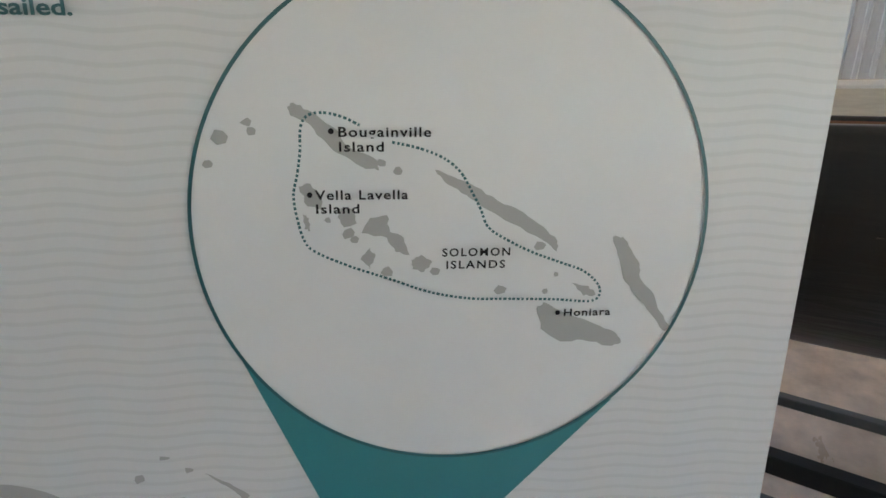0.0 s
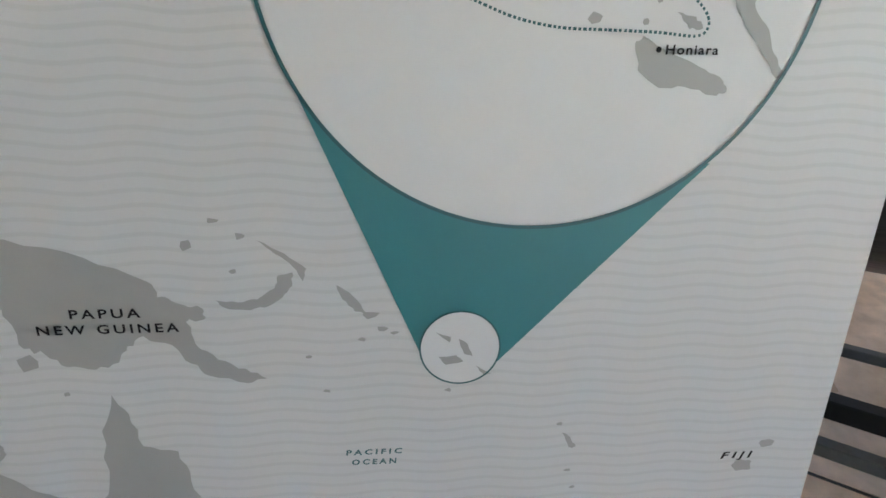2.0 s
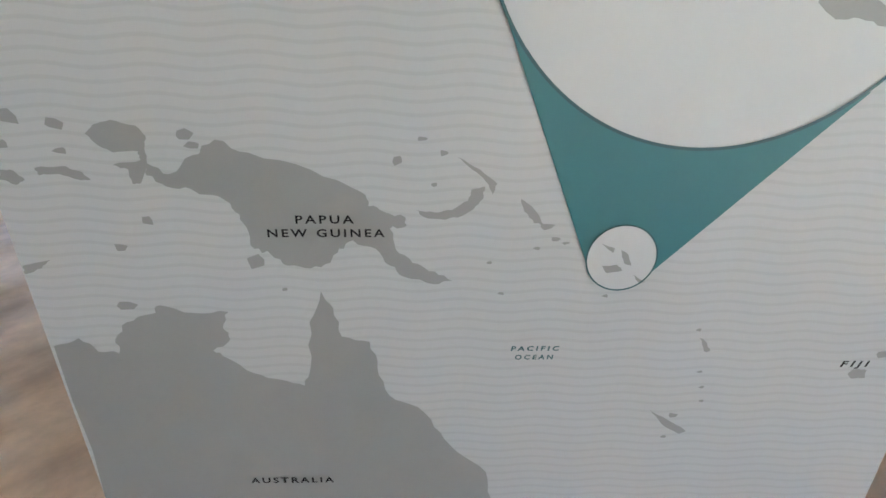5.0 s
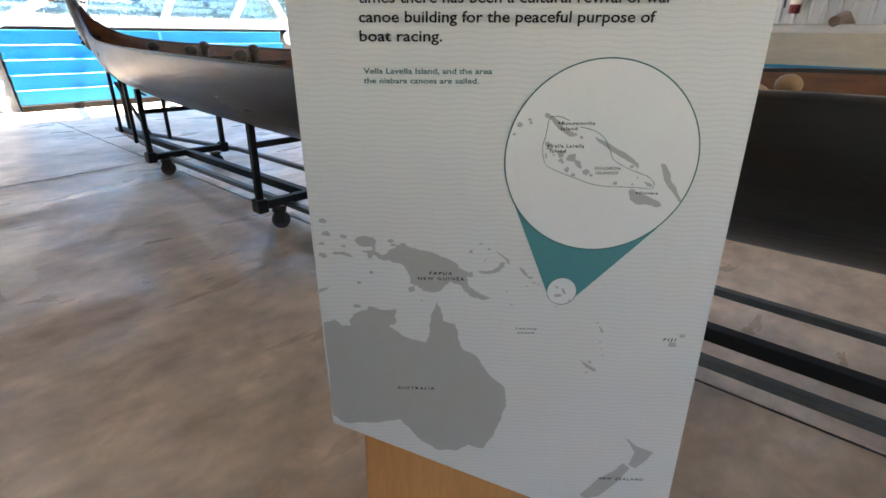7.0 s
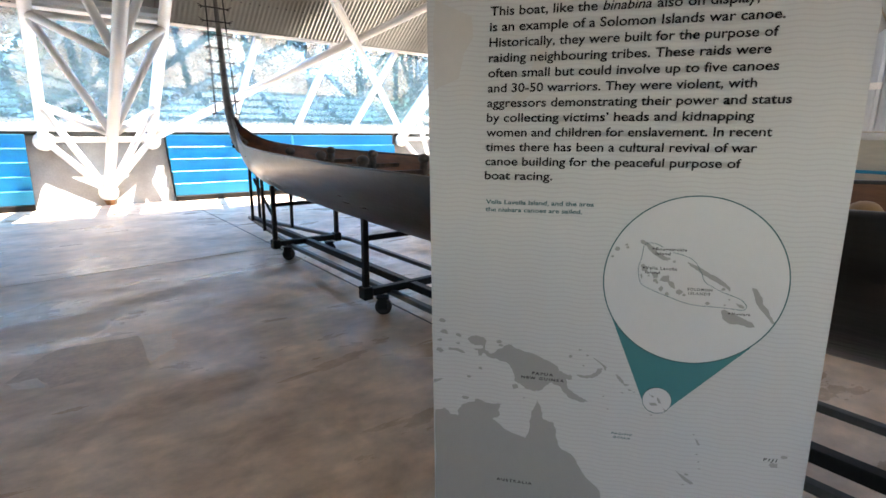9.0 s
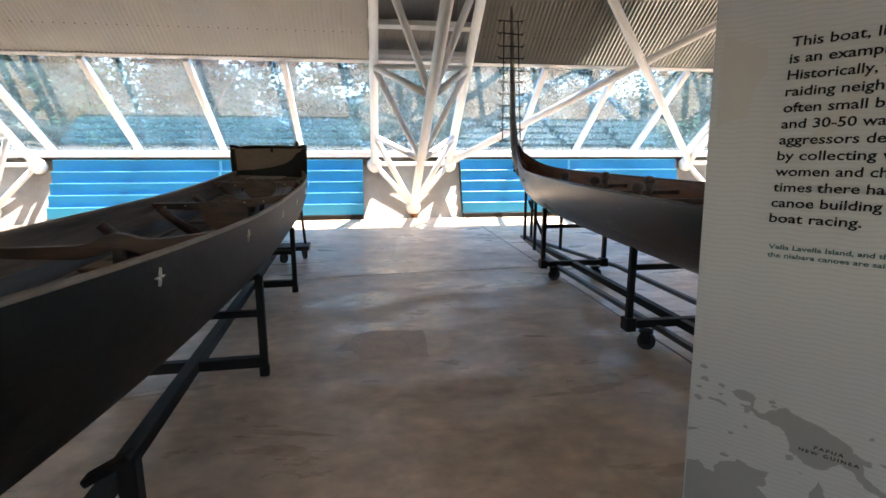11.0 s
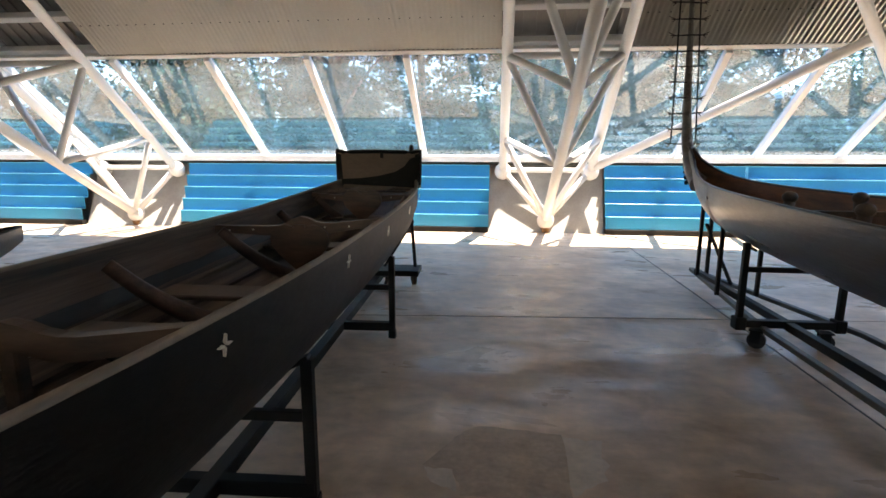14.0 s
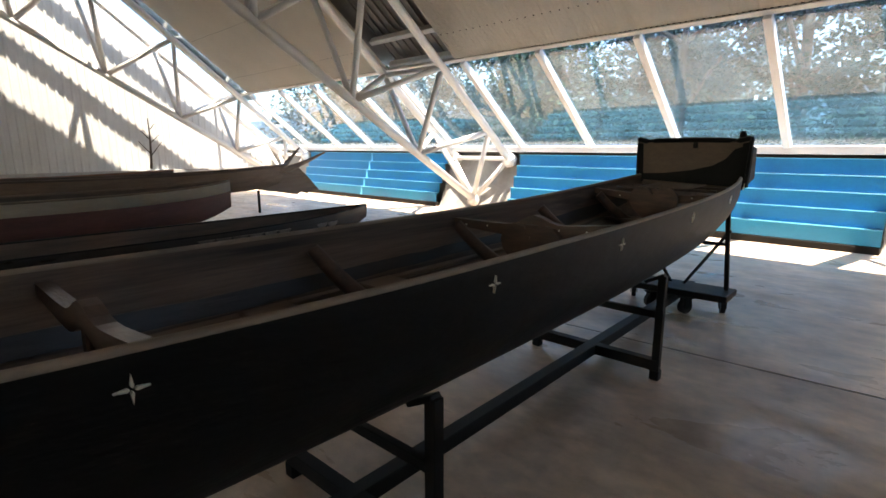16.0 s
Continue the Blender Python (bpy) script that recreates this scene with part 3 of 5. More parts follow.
# blue stepped steel screens between the buttresses
def blue_screen(xa, xb, stringers):
    t = thing("blue_screen", "bright blue stepped steel panels below the windows", "panel", group="blue screens", kind="structure")
    n = 5
    z0, z1, y0, y1 = 0.11, 1.29, -0.17, 0.36
    dz, dy = (z1 - z0) / n, (y1 - y0) / n
    for i in range(n):
        za, ya = z0 + i * dz, y0 + i * dy
        prof = [(ya, za), (ya + 0.002, za + dz - 0.012), (ya + dy + 0.02, za + dz - 0.004), (ya + dy + 0.02, za + dz - 0.010),
                (ya + 0.012, za + dz - 0.020), (ya + 0.010, za)]
        part("slat", prism(prof, xa, xb, axis="x"), BLUE, t)
        # paler bar along the slat lip; the sun glint is in its colour
        part("slat_sun_edge", square_bar((xa, ya + 0.004, za + dz - 0.006), (xb, ya + 0.004, za + dz - 0.006), 0.022, 0.014, 0.002), BLUE_EDGE, t)
    for x in stringers:
        prof = []
        for i in range(n):
            za, ya = z0 + i * dz, y0 + i * dy
            prof += [(ya - 0.03, za), (ya + 0.005, za + dz)]
        prof += [(y1 + 0.06, z1), (y1 + 0.06, z0)]
        part("stringer", prism(prof, x - 0.025, x + 0.025, axis="x"), BLUE_EDGE, t)
    # black strip put in for the dark gap below the lowest slat
    part("base_gap_shade", box((xa, y0 - 0.02, 0.0), (xb, y0 + 0.10, 0.10), 0.004), BLACK_STEEL, t)
    return t


for (xa, xb), mid in (((-16.0, -9.62), -12.68), ((-7.42, -1.10), -4.12), ((1.10, 6.45), 3.72)):
    blue_screen(xa + 0.005, xb - 0.005, (mid,))


# ---------------------------------------------------------------- trolleys and canoes
def castor(parent, x, y, turn=0.0, r=0.066):
    c = thing_part("castor", parent)
    c.matrix_local = pose(x, y, 0, 0, 0, turn)
    bm = bmesh.new()
    add_tube(bm, (-0.02, 0, r), (0.02, 0, r), r, n=20)
    part("wheel", bm, RUBBER, c)
    bm = bmesh.new()
    for s in (-1, 1):
        add_box(bm, (s * 0.028 - 0.003, -0.03, r - 0.02), (s * 0.028 + 0.003, 0.045, 2 * r + 0.012))
    add_box(bm, (-0.045, -0.045, 2 * r + 0.008), (0.045, 0.055, 2 * r + 0.018))
    part("fork", bm, BLACK_STEEL, c)
    return c


def thing_part(name, parent):
    ob = new(name)
    ob.parent = parent
    return ob


def shell(stations, n=8, sharp=1.0):
    """A boat's skin. stations: (x, y, half width, keel z, gunwale z)."""
    bm = bmesh.new()
    rings = []
    for x, y, w, k, g, *lean in stations:
        ring = []
        for i in range(-n, n + 1):
            a = i / n
            u = math.sin(a * math.pi / 2)
            v = 1 - math.cos(a * math.pi / 2) ** sharp
            ring.append(bm.verts.new((x + w * u, y, k + (g - k) * v + (lean[0] * u if lean else 0.0))))
        rings.append(ring)
    for a, b in zip(rings, rings[1:]):
        for i in range(2 * n):
            bm.faces.new((a[i], a[i + 1], b[i + 1], b[i]))
    return bm, rings


def boat_skin(t, stations, outer, inner, thick=0.03, floor_up=0.05, sharp=1.0, rim=None, rim_r=0.02, label=""):
    bm, rings = shell(stations, sharp=sharp)
    bmesh.ops.recalc_face_normals(bm, faces=bm.faces)
    part("hull", bm, outer, t, label, smooth=True)
    inn = [(x, y, max(0.004, w - thick), k + floor_up, g - 0.002, *lean) for x, y, w, k, g, *lean in stations]
    bm, rings2 = shell(inn, sharp=sharp)
    part("lining", bm, inner, t, smooth=True)
    if rim is not None:
        for s in (-1, 1):
            pts = [Vector((x + s * (w - thick * 0.5), y, g + (lean[0] * s if lean else 0.0))) for x, y, w, k, g, *lean in stations]
            part("gunwale", sweep(pts, [rim_r] * len(pts), 8), rim, t, smooth=True)


def four_star(c, r, normal_x=1.0):
    """Four slender shell petals in the y-z plane, inlaid proud of the hull."""
    bm = bmesh.new()
    for k in range(4):
        a = k * math.pi / 2 + math.pi / 2
        d, n = Vector((0, math.cos(a), math.sin(a))), Vector((0, -math.sin(a), math.cos(a)))
        ring = [d * r * 0.13, d * r * 0.27 + n * r * 0.105, d * r, d * r * 0.27 - n * r * 0.105]
        front = [bm.verts.new(Vector(c) + p + Vector((0.004 * normal_x, 0, 0))) for p in ring]
        back = [bm.verts.new(Vector(c) + p - Vector((0.004 * normal_x, 0, 0))) for p in ring]
        bm.faces.new(front)
        for i in range(4):
            bm.faces.new((front[i], back[i], back[(i + 1) % 4], front[(i + 1) % 4]))
    bmesh.ops.recalc_face_normals(bm, faces=bm.faces)
    return bm


def thwart(y, half, z, hump, depth, thick=0.045):
    """A carved crossbar: it sags from the gunwales and rises to a knob in the middle."""
    prof_hi, prof_lo = [], []
    n = 24
    for i in range(n + 1):
        a = -1 + 2 * i / n
        h = z + 0.03 * abs(a) ** 1.5 + hump * math.exp(-(a / 0.16) ** 2)
        prof_hi.append((a * half, h))
        prof_lo.append((a * half, h - depth * (0.55 + 0.45 * (1 - abs(a)))))
    return prism(prof_hi + prof_lo[::-1], y - thick / 2, y + thick / 2)


def heart(y, cx, cz, r, thick=0.03):
    pts = []
    for k in range(28):
        a = math.tau * k / 28
        pts.append((cx + r * 0.062 * 16 * math.sin(a) ** 3, cz + r * 0.062 * (13 * math.cos(a) - 5 * math.cos(2 * a) - 2 * math.cos(3 * a) - math.cos(4 * a))))
    return prism(pts, y - thick / 2, y + thick / 2)


# -- the black canoe with shell stars and a tall stern board
canoe = thing("war_canoe", "long black wooden war canoe with shell star inlays", "canoe", pose(-2.17, -8.0, 0, 0, 0, 1.8))
HL, HB = 4.45, 4.5


def star_w(y):
    s = y / (HL if y > 0 else HB)
    return 0.615 * max(0.0, 1 - abs(s) ** (3.2 if y > 0 else 1.7)) ** (0.40 if y > 0 else 0.7)


def star_gun(y):
    s = y / HL
    return 1.094 + 0.18 * max(0, s) ** 3 + 0.22 * max(0, -s) ** 2.2


def star_keel(y):
    s = y / HL
    return 0.555 + 0.45 * max(0, s) ** 3.5 + 0.40 * max(0, -s) ** 3


def star_lean(y):
    """The hull sits a little over on its trolley."""
    return 0.028 * min(1.0, max(0.0, (3.6 - y) / 1.8))


ys = [-HB + 0.02 + (HL + HB - 0.04) * i / 60 for i in range(61)]
boat_skin(canoe, [(0, y, max(0.03, star_w(y)), star_keel(y), star_gun(y), star_lean(y)) for y in ys], HULL_BLACK, LINING, sharp=0.66, rim=WOOD_RIM, rim_r=0.0145, label="smoke-black outer hull")
for y, r in ((-1.95, 0.028), (-1.03, 0.028), (-0.075, 0.028), (0.83, 0.028), (1.82, 0.030), (2.8, 0.028), (3.5, 0.026)):
    a = 0.945
    w, g, k = star_w(y), star_gun(y), star_keel(y)
    x = w * math.sin(a * math.pi / 2) + 0.018
    z = k + (g - k) * (1 - math.cos(a * math.pi / 2) ** 0.66) + star_lean(y) + (0.051 if y < 0.5 else 0.041)
    st = part("star_inlay", four_star((0, 0, 0), r), SHELL, canoe, "white shell star inlay")
    st.matrix_local = pose(x, y + 0.03, z, 0, 7, -math.degrees(math.atan2(star_w(y + 0.1) - star_w(y - 0.1), 0.2)))
for y, hump in ((-2.55, 0.05), (-0.92, 0.05), (1.18, 0.06), (2.95, 0.05)):
    bar = part("thwart", thwart(0, star_w(y) - 0.02, 0, hump, 0.075), THWART, canoe)
    bar.matrix_local = pose(0, y, star_gun(y) - 0.06, 0, -3.5 if y < 2 else 0, 0)
    bm = box((-0.025, y - 0.02, star_keel(y) + 0.06), (0.025, y + 0.02, star_gun(y) - 0.08), 0.006)
    part("thwart_post", bm, WOOD_DARK, canoe)
    for k in (-3, -2, -1, 1, 2, 3) if y > 0 else ():
        part("shell_stud", ball((k * star_w(y) * 0.26, y - 0.026, star_gun(y) - 0.075 + star_lean(y) * k * 0.26), 0.006, (1, 0.4, 1), 8), SHELL, canoe)
# knees: bent arms that run from the floor up the sides
for y in (-3.2, -1.75, 0.10, 1.12, 2.05, 2.90):
    for s in (-1, 1):
        w, g, k = star_w(y) - 0.05, star_gun(y), star_keel(y)
        lift = star_lean(y) * s
        foot, head = Vector((s * w * 0.26, y + 0.20, k + 0.11)), Vector((s * w * 0.91, y - 0.02, g - 0.065 + lift))
        pts = [foot.lerp(head, f) - Vector((0, 0, 0.14 * f * (1 - f))) for f in (0.0, 0.25, 0.5, 0.75, 1.0)]
        line = smooth_line(pts, 5)
        part("knee", sweep(line, [0.050 - 0.016 * i / (len(line) - 1) for i in range(len(line))], 9), THWART, canoe, smooth=True)
for y in (-2.9, -1.3, -0.2, 0.42, 1.75, 3.05):
    w = star_w(y) * 0.80
    part("seat", box((-w, y - 0.11, 0.80 + (star_keel(y) - 0.6) * 0.6), (w, y + 0.11, 0.825 + (star_keel(y) - 0.6) * 0.6), 0.006), WOOD_MID, canoe)
for y in (1.18, 2.95):
    part("heart_neck", box((-0.035, y - 0.06, 0.98), (0.035, y - 0.03, star_gun(y) - 0.05), 0.004), THWART, canoe)
    part("heart_board", heart(y - 0.045, 0.0, 0.945 + star_keel(y) - 0.6, 0.195), THWART, canoe, "dark brown heart-shaped carved board")
# stringers along the inside of the hull
for a in (0.50, 0.68):
    for s in (-1, 1):
        pts = [(s * (star_w(y) - 0.045) * math.sin(a * math.pi / 2), y, star_keel(y) + 0.045 + (star_gun(y) - star_keel(y) - 0.045) * (1 - math.cos(a * math.pi / 2) ** 0.66) + star_lean(y) * s * a) for y in ys[4:-8]]
        part("stringer", sweep(pts, [0.020] * len(pts), 6), WOOD_MID if a > 0.6 else WOOD_DARK, canoe)
# black caulked band along the inside of each side
for s in (-1, 1):
    bm = bmesh.new()
    prev = None
    for i, y in enumerate(ys[3:-7]):
        row = []
        for a in (0.735 + 0.016 * math.sin(y * 2.1 + s) + random.uniform(-0.006, 0.006), 0.79, 0.84 + 0.018 * math.sin(y * 1.3 + 2 * s) + random.uniform(-0.006, 0.006)):
            w, k, g = star_w(y) - 0.050, star_keel(y) + 0.055, star_gun(y)
            row.append(bm.verts.new((s * w * math.sin(a * math.pi / 2), y, k + (g - k) * (1 - math.cos(a * math.pi / 2) ** 0.66) + 0.006 + star_lean(y) * s * math.sin(a * math.pi / 2))))
        if prev:
            for j in (0, 1):
                bm.faces.new((prev[j], row[j], row[j + 1], prev[j + 1]))
        prev = row
    bmesh.ops.recalc_face_normals(bm, faces=bm.faces)
    part("caulk_band", bm, SEAM, canoe, "black caulked band", smooth=True)
# tall stern board with returns and a knobbed post
SY = 3.72
pts = [(-0.44, 1.14)] + [(-0.46 + 0.92 * i / 12, 1.50 + 0.012 * math.cos((i / 12 - 0.5) * 3.0) + (0.022 if i in (0, 12) else 0)) for i in range(13)] + [(0.44, 1.14), (0.30, 1.06), (-0.30, 1.06)]
part("stern_board", prism(pts, SY - 0.015, SY + 0.015), STERN, canoe, "tall curved stern board")
rim = [(-0.47 + 0.94 * i / 12, SY - 0.005, 1.508 + 0.012 * math.cos((i / 12 - 0.5) * 3.0) + (0.022 if i in (0, 12) else 0)) for i in range(13)]
part("stern_rim", sweep(rim, [0.024] * 13, 8), HULL_BLACK, canoe)
for s in (-1, 1):
    part("stern_cheek", prism([(SY, 1.10), (SY + 0.42, 1.18), (SY + 0.40, 1.44), (SY, 1.52)], s * 0.43 - 0.013, s * 0.43 + 0.013, axis="x"), HULL_BLACK, canoe)
    part("stern_post", sweep([(s * 0.455, SY + 0.02, 1.12), (s * 0.462, SY + 0.02, 1.35), (s * 0.466, SY + 0.02, 1.545)], [0.028, 0.030, 0.026], 8), HULL_BLACK, canoe)
for s in (-1, 1):
    part("stern_frame", prism([(s * 0.455, 1.14), (s * 0.40, 1.14), (s * 0.42, 1.49), (s * 0.47, 1.50)], SY - 0.022, SY - 0.014), HULL_BLACK, canoe)
part("stern_frame", prism([(-0.44, 1.16), (0.44, 1.12), (0.44, 1.47), (0.36, 1.44), (0.30, 1.36), (0.20, 1.30), (0.02, 1.255), (-0.2, 1.225), (-0.44, 1.215)], SY - 0.022, SY - 0.014), HULL_BLACK, canoe)
part("stern_catch", box((0.03, SY - 0.04, 1.45), (0.065, SY - 0.015, 1.50), 0.004), HULL_BLACK, canoe)
part("stern_knob", ball((0.33, SY + 0.35, 1.56), 0.032, (1, 1, 1.5), 10), HULL_BLACK, canoe)
for k in range(12):
    part("rack_slat", square_bar((-0.20 + 0.035 * k, SY - 0.62, 1.13), (-0.16 + 0.035 * k, SY - 0.25, 1.145), 0.016, 0.010, 0.002), WOOD_MID, canoe)
for yy in (SY - 0.60, SY - 0.28):
    part("rack_bar", square_bar((-0.40, yy, 1.12), (0.40, yy, 1.12), 0.03, 0.02, 0.003), WOOD_DARK, canoe)

# its black trolley
trolley = thing("boat_trolley", "black square-tube steel trolley under the black canoe", "trolley", pose(-2.13, -8.165, 0, 0, 0, 2.3), "boat trolleys")
part("beam", square_bar((0, -4.0, 0.10), (0, 4.3, 0.10), 0.075, 0.075), BLACK_STEEL, trolley)
for y in (-3.9, -2.0, 0.02, 2.10):
    part("cross_bar", square_bar((-0.45, y, 0.10), (0.45, y, 0.10), 0.062, 0.07), BLACK_STEEL, trolley)
    part("tie_bar", square_bar((-0.42, y, 0.43), (0.42, y, 0.43), 0.035, 0.045), BLACK_STEEL, trolley)
    for s in (-1, 1):
        part("post", square_bar((s * 0.435, y, 0.06), (s * 0.435, y, 0.685), 0.048), BLACK_STEEL, trolley)
        part("foot", box((s * 0.435 - 0.03, y - 0.03, 0.0), (s * 0.435 + 0.03, y + 0.03, 0.07), 0.006), BLACK_STEEL, trolley)
        part("saddle", square_bar((s * 0.445, y, 0.69), (s * 0.33, y, 0.63), 0.05, 0.022), BLACK_STEEL, trolley)
for s in (-1, 1):
    part("end_post", square_bar((s * 0.42, 3.85, 0.16), (s * 0.36, 3.85, 1.0), 0.036), BLACK_STEEL, trolley)
    part("end_brace", square_bar((s * 0.40, 3.85, 0.75), (s * 0.05, 3.85, 0.20), 0.026), BLACK_STEEL, trolley)
part("end_tie", square_bar((-0.38, 3.85, 0.62), (0.38, 3.85, 0.62), 0.03), BLACK_STEEL, trolley)
part("tray", box((-0.48, 3.60, 0.155), (0.48, 3.95, 0.215), 0.008), BLACK_STEEL, trolley)
for sx in (-1, 1):
    castor(trolley, sx * 0.40, 3.85, 20)
    castor(trolley, sx * 0.15, 3.62, -30)

# -- the dark canoe with the tall carved prow
PC = 1.36
prow_canoe = thing("war_canoe", "weathered black war canoe with tall decorated carved prow", "canoe", pose(PC, -9.6, 0))
PL = 5.85


def prow_w(y):
    s = y / PL
    return 0.70 * max(0.0, 1 - abs(s) ** 2.3) ** 0.95


def prow_gun(y):
    s = abs(y) / PL
    rise = min(1.0, max(0.0, (-y - 0.3) / 1.3))
    return 1.18 + 0.05 * s ** 2 + 0.34 * s ** 14 + 0.05 * rise * rise * (3 - 2 * rise)


def prow_keel(y):
    s = abs(y) / PL
    return 0.655 + 0.145 * s ** 2 + 0.62 * s ** 11


def prow_x(y):
    return -0.06 * (y / PL) ** 2 - 0.02


ys = [-PL + 2 * PL * i / 64 for i in range(65)]
boat_skin(prow_canoe, [(prow_x(y), y, max(0.035, prow_w(y)), prow_keel(y), prow_gun(y)) for y in ys], HULL_GREY, WOOD_RED, rim=HULL_GREY, rim_r=0.016, sharp=0.9, label="grey-worn black hull")
# lighter bow timber; its silver grey also holds the sheen of grazing sun
cap = [(prow_x(y), y, max(0.035, prow_w(y)) + 0.005, prow_keel(y) - 0.004, prow_gun(y) - 0.012) for y in ys if y > 4.45]
bm, _ = shell(cap, sharp=0.9)
bmesh.ops.recalc_face_normals(bm, faces=bm.faces)
part("bow_sheath", bm, BOW, prow_canoe, "lighter worn bow section, sun sheen put into its silver grey", smooth=True)
for e in (1, -1):
    stem = [(-0.08, 5.55, 1.18), (-0.09, 5.80, 1.34), (-0.10, 5.97, 1.62), (-0.11, 6.05, 2.0), (-0.12, 6.08, 2.5), (-0.135, 6.10, 3.05), (-0.15, 6.12, 3.60)]
    line = smooth_line([(x, e * y, z) for x, y, z in stem], 6)
    part("prow", sweep(line, [0.105 - 0.085 * (i / (len(line) - 1)) ** 0.62 for i in range(len(line))], 10), BOW, prow_canoe, "tall slender grey-worn carved prow", smooth=True)
    ridge = [p + Vector((0.0, -e * (0.075 - 0.055 * i / len(line)), 0.015)) for i, p in enumerate(line[8:])]
    for k in range(0, len(ridge), 1):
        p = ridge[k]
        s = 0.030 - 0.016 * k / len(ridge)
        part("shell_row", ball(p, s, (0.9, 0.7, 0.5), 6), BOW, prow_canoe)
    for s in (-1, 1):
        off = 0.165 if s < 0 else 0.105
        za, zb = 1.62, 3.38
        part("cord", tube((-0.10 + s * off * 1.05, e * 6.02, za), (-0.135 + s * off * 0.8, e * 6.10, zb), 0.010, n=6), BLACK_STEEL, prow_canoe)
        for k in range(11):
            f = k / 10
            z = za + (zb - za) * f
            x = -0.10 - 0.035 * f
            part("spike", tube((x, e * (6.02 + 0.07 * f), z), (x + s * (off + 0.045), e * (6.02 + 0.07 * f), z + random.uniform(-0.01, 0.02)), 0.011, 0.007, 6), HULL_BLACK, prow_canoe)
            for q in range(3):
                part("tassel", tube((x + s * (off + 0.02), e * (6.02 + 0.07 * f), z), (x + s * (off + 0.05 + 0.02 * q), e * (6.02 + 0.07 * f), z + 0.03 * (q - 1)), 0.007, 0.004, 5), WOOD_DARK, prow_canoe)
    for k in range(9):
        p = line[4 + k]
        part("shell_tooth", tube(p + Vector((0.05, -e * 0.07, 0)), p + Vector((0.065, -e * 0.125, 0.05)), 0.014, 0.004, 6), SHELL, prow_canoe, "white shell tooth")
    for k in range(4):
        part("prow_knob", ball((-0.10, e * (5.88 + 0.03 * k), 1.18 + 0.06 * k), 0.03, (1, 0.8, 1), 8), HULL_BLACK, prow_canoe)
for y in (3.4, 2.6, 1.8, 0.6, -0.6, -1.35, -2.2, -3.2):
    w = prow_w(y)
    part("thwart", square_bar((prow_x(y) - w + 0.02, y, prow_gun(y) - 0.10), (prow_x(y) + w - 0.02, y, prow_gun(y) - 0.10), 0.05, 0.04), WOOD_DARK, prow_canoe)
    for s in (-1, 1):
        bm = bmesh.new()
        add_tube(bm, (prow_x(y) + s * w * 0.45, y, prow_keel(y) + 0.10), (prow_x(y) + s * w * 0.45, y, prow_gun(y) - (0.01 if y > 0 else 0.06)), 0.030, 0.036, 10)
        add_ball(bm, (prow_x(y) + s * w * 0.45, y, prow_gun(y) + (0.012 if y > 0 else -0.035)), 0.050, (1, 1, 0.85), 12)
        part("seat_post", bm, WOOD_DARK if y > 0 else KNOB, prow_canoe, smooth=True)

trolley2 = thing("boat_trolley", "black steel trolley with grey rails and rubber castors", "trolley", pose(PC, -9.6, 0), "boat trolleys")
part("beam", square_bar((0, -5.2, 0.175), (0, 5.6, 0.175), 0.065, 0.065), BLACK_STEEL, trolley2)
for s, o in ((-1, -0.20), (1, 0.50)):
    part("rail", square_bar((o, -4.6, 0.15), (o, 3.6, 0.15), 0.05, 0.04), GREY_STEEL, trolley2)
    part("rail", square_bar((o, 3.6, 0.15), (0.03, 5.85, 0.15), 0.05, 0.04), GREY_STEEL, trolley2)
for y, h in ((3.71, 0.37), (1.60, 0.43), (-0.5, 0.43), (-2.6, 0.43), (-4.7, 0.43)):
    part("cross_bar", square_bar((-h - 0.03, y, 0.185), (h + 0.03, y, 0.185), 0.06, 0.06), BLACK_STEEL, trolley2)
    part("tie_bar", square_bar((-h, y, 0.62), (h, y, 0.62), 0.032, 0.042), BLACK_STEEL, trolley2)
    for s in (-1, 1):
        part("post", square_bar((s * h, y, 0.14), (s * h, y, 0.83), 0.046), BLACK_STEEL, trolley2)
        part("post_foot", box((s * h - 0.04, y - 0.05, 0.135), (s * h + 0.04, y + 0.05, 0.235), 0.006), BLACK_STEEL, trolley2)
        part("saddle", square_bar((s * h, y, 0.81), (s * 0.30, y, 0.77), 0.045, 0.02), BLACK_STEEL, trolley2)
        castor(trolley2, s * (h - 0.12), y - 0.06, 70 + 15 * s)
for s in (-1, 1):
    part("front_post", square_bar((s * 0.05, 5.45, 0.17), (s * 0.05, 5.45, 1.0), 0.036), BLACK_STEEL, trolley2)
part("front_brace", square_bar((0.0, 5.45, 0.75), (0.10, 4.95, 0.19), 0.03), BLACK_STEEL, trolley2)
part("front_post", square_bar((-0.18, 4.6, 0.17), (-0.18, 4.6, 0.86), 0.036), BLACK_STEEL, trolley2)
part("front_post", square_bar((0.18, 4.6, 0.17), (0.18, 4.6, 0.86), 0.036), BLACK_STEEL, trolley2)


# ---------------------------------------------------------------- the text panel
SIGN = Matrix.Translation((-0.3438, -10.8429, 1.0335)) @ Euler((radians(-2.299), 0, radians(-51.041))).to_matrix().to_4x4()
sign = thing("info_panel", "white printed museum text panel with island map on a plywood stand", "sign", SIGN)
part("board", prism([(-0.204, 0.86), (0.424, 0.86), (0.4315, -0.545), (-0.1655, -0.2905)], 0.0, 0.022), BOARD, sign)
foot_z = -1.0335
part("stand", box((-0.119, 0.03, foot_z + 0.004), (0.36, 0.16, 0.60), 0.004), PLY, sign, "orange-brown plywood stand")


